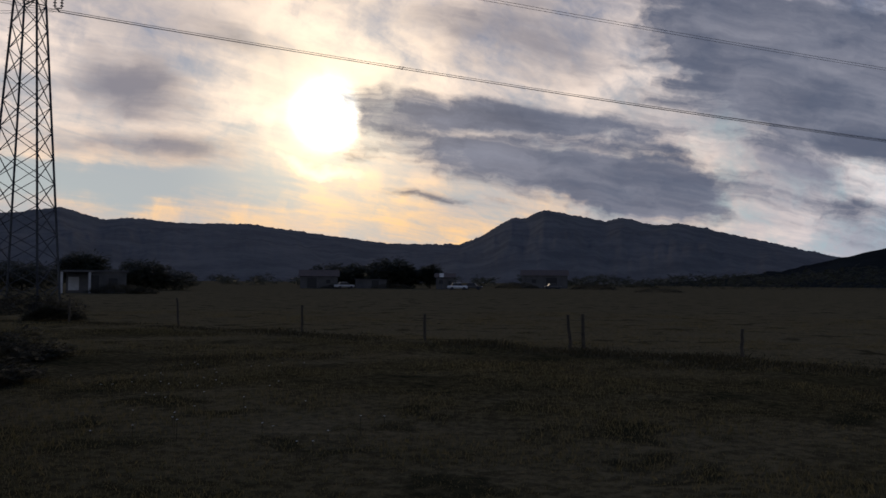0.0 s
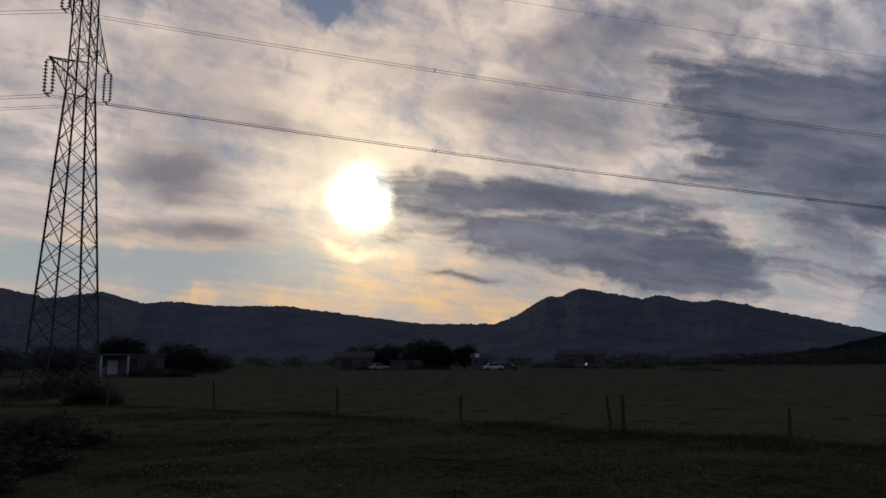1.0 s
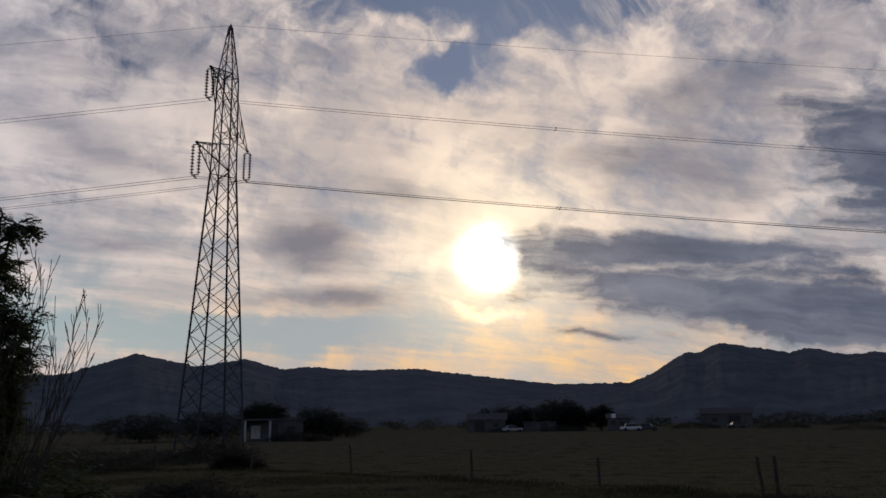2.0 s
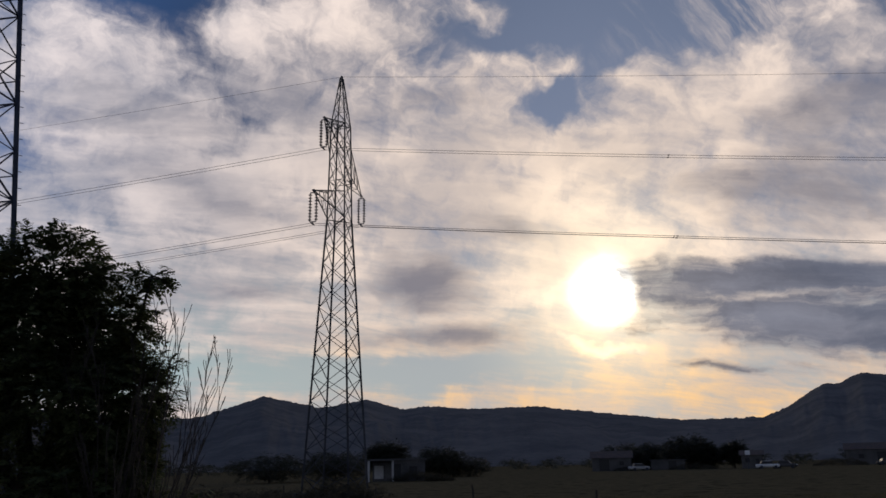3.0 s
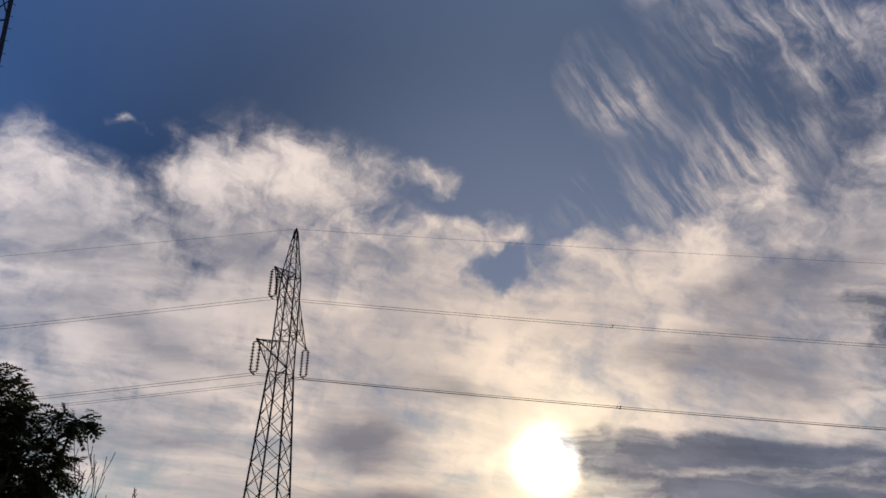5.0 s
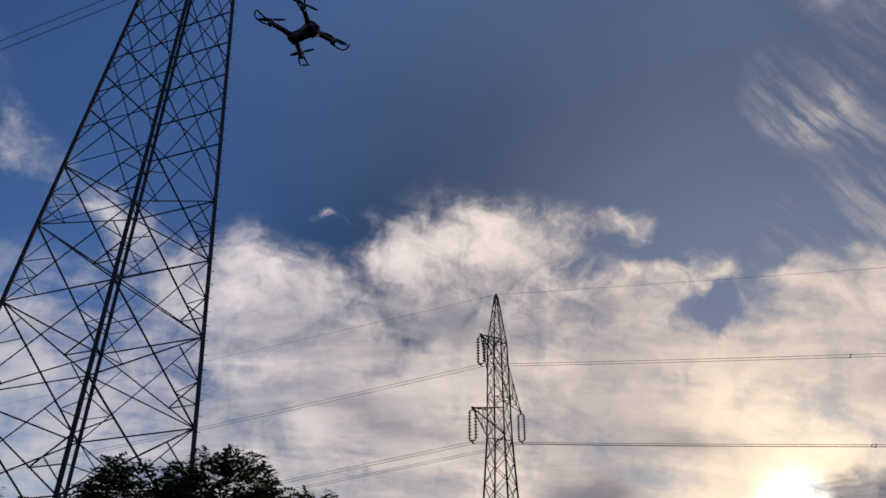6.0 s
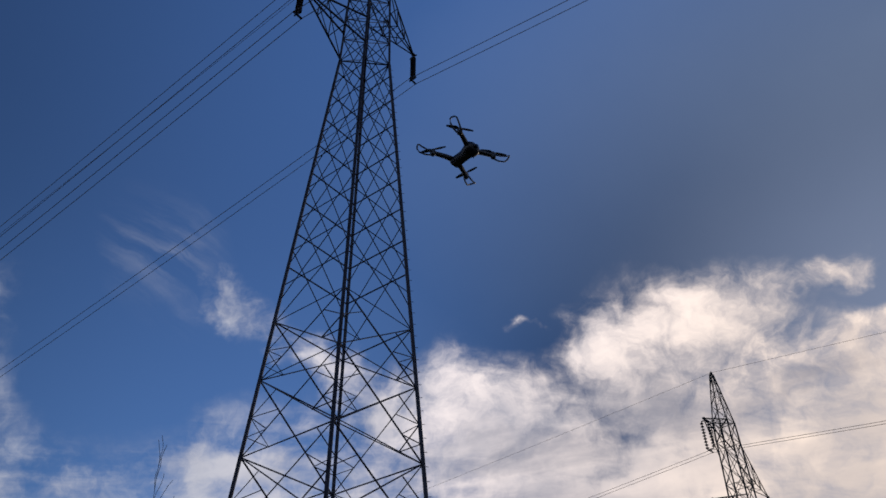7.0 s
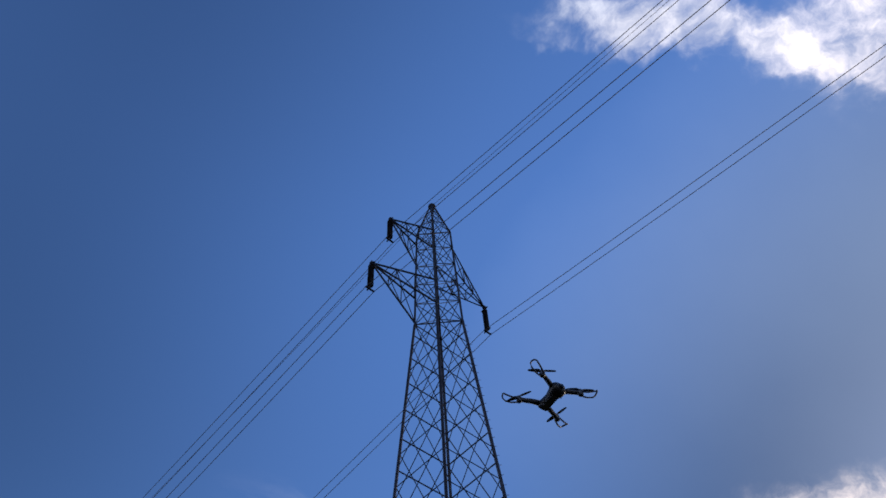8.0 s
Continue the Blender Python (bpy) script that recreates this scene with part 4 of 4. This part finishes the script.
def sign(place, turn):
    t = thing("white_signboard", place, "blank white board on a post across the field", "sign", turn=turn)
    bm = bmesh.new()
    tube(bm, [(0, 0, -0.1), (0, 0, 3.4)], 0.06)
    part("post", bm, STEEL, t)
    bm = bmesh.new()
    box(bm, (0, -0.06, 3.0), (0.9, 0.06, 0.8), 0.01)
    part("board", bm, WHITE, t)


sign(spot(1.45, 165), 1)


# ---------------------------------------------------------------- fence, weeds and grass
def fence_post(place, seed, tilt=0.0, high=1.0, second=False):
    rng = random.Random(seed)
    t = thing("fence_post", place, "weathered leaning wooden fence post in dry weeds", "fence post", "fence posts")
    bm = bmesh.new()
    n = 6
    pts = [Vector((tilt * f * high + rng.uniform(-0.012, 0.012), rng.uniform(-0.012, 0.012), -0.15 + (high + 0.15) * f)) for f in (i / n for i in range(n + 1))]
    tube(bm, pts, [0.046 - 0.008 * i / n for i in range(n + 1)], 7)
    part("post", bm, POST, t)
    if second:
        bm = bmesh.new()
        tube(bm, [(0.33, 0.05, -0.15), (0.31, 0.04, 0.5), (0.30, 0.03, high + 0.02)], [0.052, 0.047, 0.042], 7)
        part("brace_post", bm, POST, t, "second post set close beside the first")
    return t


for n_, (az, far, tilt, high, twin) in enumerate(((40.0, 43, 0.02, 1.0, False), (33.0, 38, 0.0, 1.0, False), (26.7, 34.1, 0.0, 0.97, False), (19.85, 30.0, -0.08, 0.98, False),
                                                  (11.45, 26.4, 0.0, 0.92, False), (2.64, 22.5, 0.0, 0.76, False), (-7.9, 20.5, -0.10, 0.88, True),
                                                  (-19.42, 19.3, 0.0, 0.68, False), (-32.0, 19.0, 0.03, 0.8, False))):
    p = spot(az, far)
    p.z = ground_height(p.x, p.y)
    fence_post(p, 100 + n_, tilt, high, twin)


def blades(name, count, where, tall, wide, mat, seed, label, category):
    """Grass or weeds as single bent blades, joined."""
    rng = random.Random(seed)
    verts, faces = [], []
    while len(faces) < count * 2:
        spot_ = where(rng)
        if spot_ is None:
            continue
        x, y, h = spot_
        h *= tall * rng.uniform(0.5, 1.3)
        z = ground_height(x, y) - 0.01
        a = rng.uniform(0, 2 * math.pi)
        w = wide * rng.uniform(0.6, 1.4)
        lx, ly = rng.gauss(0, 0.35) * h, rng.gauss(0, 0.35) * h
        c, s = math.cos(a) * w, math.sin(a) * w
        i = len(verts)
        verts += [(x - c, y - s, z), (x + c, y + s, z), (x + lx * 0.4 + c * 0.7, y + ly * 0.4 + s * 0.7, z + h * 0.6), (x + lx, y + ly, z + h)]
        faces += [(i, i + 1, i + 2), (i, i + 2, i + 3)]
    me = bpy.data.meshes.new(name)
    me.from_pydata(verts, [], faces)
    me.materials.append(mat)
    return tagged(new(name, me), label, category, kind="stuff")


def in_field(rng):
    if rng.random() < 0.22:
        az, far = rng.uniform(-180, 180), 0.6 + 24 * rng.random() ** 0.8
    else:
        az, far = rng.uniform(-38, 62), 3.5 + 40 * rng.random() ** 1.6
    p = spot(az, far)
    clump = 0.55 + 0.9 * noise.noise((p.x * 0.35, p.y * 0.35, 0)) + 0.5 * noise.noise((p.x * 1.3, p.y * 1.3, 5))
    return (p.x, p.y, (0.35 + clump) * (0.7 + far * 0.02)) if clump > rng.uniform(-0.2, 0.35) else None


FENCE = ((40.0, 43), (26.7, 34.1), (11.45, 26.4), (-7.9, 20.5), (-19.42, 19.3), (-36.0, 19.0))


def along_fence(rng):
    i = rng.randrange(len(FENCE) - 1)
    (a0, f0), (a1, f1) = FENCE[i], FENCE[i + 1]
    f = rng.random()
    p = spot(a0, f0).lerp(spot(a1, f1), f)
    q = p + p.normalized() * rng.gauss(-0.9, 0.7)
    clump = 0.75 + 1.1 * noise.noise((q.x * 0.45, q.y * 0.45, 8))
    return (q.x, q.y, clump) if clump > 0.3 else None


blades("grass", 300000, in_field, 0.052, 0.0048, GRASS, 61, "uneven dry autumn grass covering the field", "grass")
# dark low blades stand in for the shade of a shallow ditch by the posts
blades("fence_shade_weeds", 15000, along_fence, 0.10, 0.012, WEED, 62, "dark ragged weeds that draw a ditch's shade along the line of fence posts", "weeds")


def furrow(rng):
    az = rng.uniform(-40, 40)
    p = spot(az, rng.gauss(15.5, 0.6) + 0.06 * (az + 30) + 3.0 * noise.noise((az * 0.08, 3, 0)))
    clump = 0.4 + 1.2 * noise.noise((p.x * 0.3, p.y * 0.3, 12))
    return (p.x, p.y, clump) if clump > 0.35 else None


blades("field_weeds", 8000, furrow, 0.075, 0.010, WEED, 63, "darker tufts of weeds in a strip across the field", "weeds")


def flowers():
    rng = random.Random(91)
    bm, stalks = bmesh.new(), bmesh.new()
    for _ in range(46):
        p = spot(rng.gauss(17.5, 4.0), rng.uniform(7.0, 15.0))
        z = ground_height(p.x, p.y)
        h = rng.uniform(0.10, 0.26)
        tube(stalks, [(p.x, p.y, z), (p.x, p.y, z + h)], 0.003, 4)
        for k_ in range(5):
            a_ = 2 * math.pi * k_ / 5
            c_ = Vector((p.x, p.y, z + h))
            o = Vector((math.cos(a_), math.sin(a_), 0.5)) * 0.016
            s_ = Vector((-math.sin(a_), math.cos(a_), 0)) * 0.007
            v = [bm.verts.new(q) for q in (c_, c_ + o * 0.6 + s_, c_ + o, c_ + o * 0.6 - s_)]
            bm.faces.new(v)
    bloom = part("white_wildflowers", bm, PETAL)
    tagged(part("stalks", stalks, WEED, bloom), kind="stuff")
    return tagged(bloom, "sparse tiny white wildflowers in the dark grass", "flowers", kind="stuff")


flowers()


# ---------------------------------------------------------------- the drone
def drone(m):
    t = thing("quadcopter_drone", (0, 0, 0), "dark folding toy quadcopter drone hovering with looped propeller guards", "drone")
    t.matrix_world = m
    bm = bmesh.new()
    # waisted fuselage along y, nose at +y
    secs = ((-0.072, 0.020, 0.016), (-0.066, 0.027, 0.021), (-0.035, 0.024, 0.022), (0.0, 0.022, 0.023), (0.03, 0.030, 0.027), (0.052, 0.039, 0.029), (0.076, 0.038, 0.027), (0.090, 0.026, 0.018))
    rings = []
    for y, w, h in secs:
        ring = []
        for q in range(14):
            c, s = math.cos(2 * math.pi * q / 14), math.sin(2 * math.pi * q / 14)
            ring.append(bm.verts.new((w * math.copysign(abs(c) ** 0.6, c), y, h * math.copysign(abs(s) ** 0.6, s))))
        rings.append(ring)
    for r0, r1 in zip(rings, rings[1:]):
        for q in range(14):
            bm.faces.new((r0[q], r0[(q + 1) % 14], r1[(q + 1) % 14], r1[q]))
    bm.faces.new(rings[0][::-1])
    bm.faces.new(rings[-1])
    part("body", bm, SHELL, t, smooth=True)
    bm = bmesh.new()
    box(bm, (0, -0.008, -0.0245), (0.042, 0.112, 0.010), 0.004)
    part("battery", bm, SHELL_GREY, t, "grey battery pack under the body")
    bm = bmesh.new()
    box(bm, (0, 0.085, -0.004), (0.034, 0.022, 0.026), 0.005)
    cam_box = part("camera_pod", bm, SHELL, t)
    bm = bmesh.new()
    bmesh.ops.create_cone(bm, cap_ends=True, segments=16, radius1=0.008, radius2=0.007, depth=0.008,
                          matrix=Matrix.Translation((0, 0.099, -0.004)) @ Matrix.Rotation(math.pi / 2, 4, "X"))
    part("lens", bm, LENS, cam_box, "glossy black lens")
    for sx in (-1, 1):
        for sy in (-1, 1):
            root = Vector((sx * 0.022, sy * 0.058, 0.004))
            end = Vector((sx * 0.112, sy * 0.098, 0.012))
            bm = bmesh.new()
            tube(bm, [root, root.lerp(end, 0.35) + Vector((0, 0, 0.003)), root.lerp(end, 0.8), end], [0.0145, 0.0130, 0.0115, 0.0120], 8)
            arm = part("arm", bm, SHELL, t, smooth=True)
            bm = bmesh.new()
            lathe(bm, [(0.010, -0.018), (0.0135, -0.014), (0.0135, 0.010), (0.009, 0.016), (0.004, 0.022)], 14, end)
            part("motor", bm, SHELL_GREY, arm)
            # looped guard beyond the motor
            out = (end - root).normalized()
            out.z = 0
            side = Vector((-out.y, out.x, 0))
            path = []
            for along, across, rise in ((0.004, -0.013, -0.006), (0.035, -0.018, -0.008), (0.064, -0.020, 0.000), (0.077, -0.017, 0.012), (0.081, -0.008, 0.018),
                                        (0.081, 0.008, 0.018), (0.077, 0.017, 0.012), (0.064, 0.020, 0.000), (0.035, 0.018, -0.008), (0.004, 0.013, -0.006)):
                path.append(end + out * along + side * across + Vector((0, 0, rise)))
            bm = bmesh.new()
            tube(bm, path, 0.0042, 6)
            part("propeller_guard", bm, SHELL, arm)
            bm = bmesh.new()
            ang = {(-1, -1): 100, (-1, 1): 150, (1, -1): 118, (1, 1): 150}[(sx, sy)]
            for flip in (0, 180):
                rot = Matrix.Translation(end + Vector((0, 0, 0.021))) @ Matrix.Rotation(radians(ang + flip), 4, "Z")
                rows = []
                for f, w, tw in ((0.05, 0.003, 20), (0.25, 0.0090, 18), (0.6, 0.0082, 12), (0.95, 0.005, 8), (1.0, 0.001, 6)):
                    rows.append([bm.verts.new(rot @ Vector((0.068 * f, s * w, s * w * math.tan(radians(tw)) + up))) for s in (-1, 1) for up in (0.0, 0.0012)])
                for r0, r1 in zip(rows, rows[1:]):
                    for q0, q1 in ((0, 1), (1, 3), (3, 2), (2, 0)):
                        bm.faces.new((r0[q0], r0[q1], r1[q1], r1[q0]))
                bm.faces.new(rows[-1])
            lathe(bm, [(0.006, 0.017), (0.006, 0.024), (0.003, 0.027)], 10, end)
            part("propeller", bm, SHELL, arm)
    for sy in (-0.05, 0.05):
        bm = bmesh.new()
        for sx in (-1, 1):
            tube(bm, [(sx * 0.02, sy, -0.012), (sx * 0.028, sy, -0.032)], 0.003, 6)
        part("landing_foot", bm, SHELL, t)
    return t


drone_at = eye + 3.89 * heading(48.28, 45.29)
drone(Matrix.Translation(drone_at) @ Matrix.Rotation(radians(-87.5), 4, "Z") @ Matrix.Rotation(radians(-1.9), 4, "X") @ Matrix.Rotation(radians(-4.1), 4, "Y"))
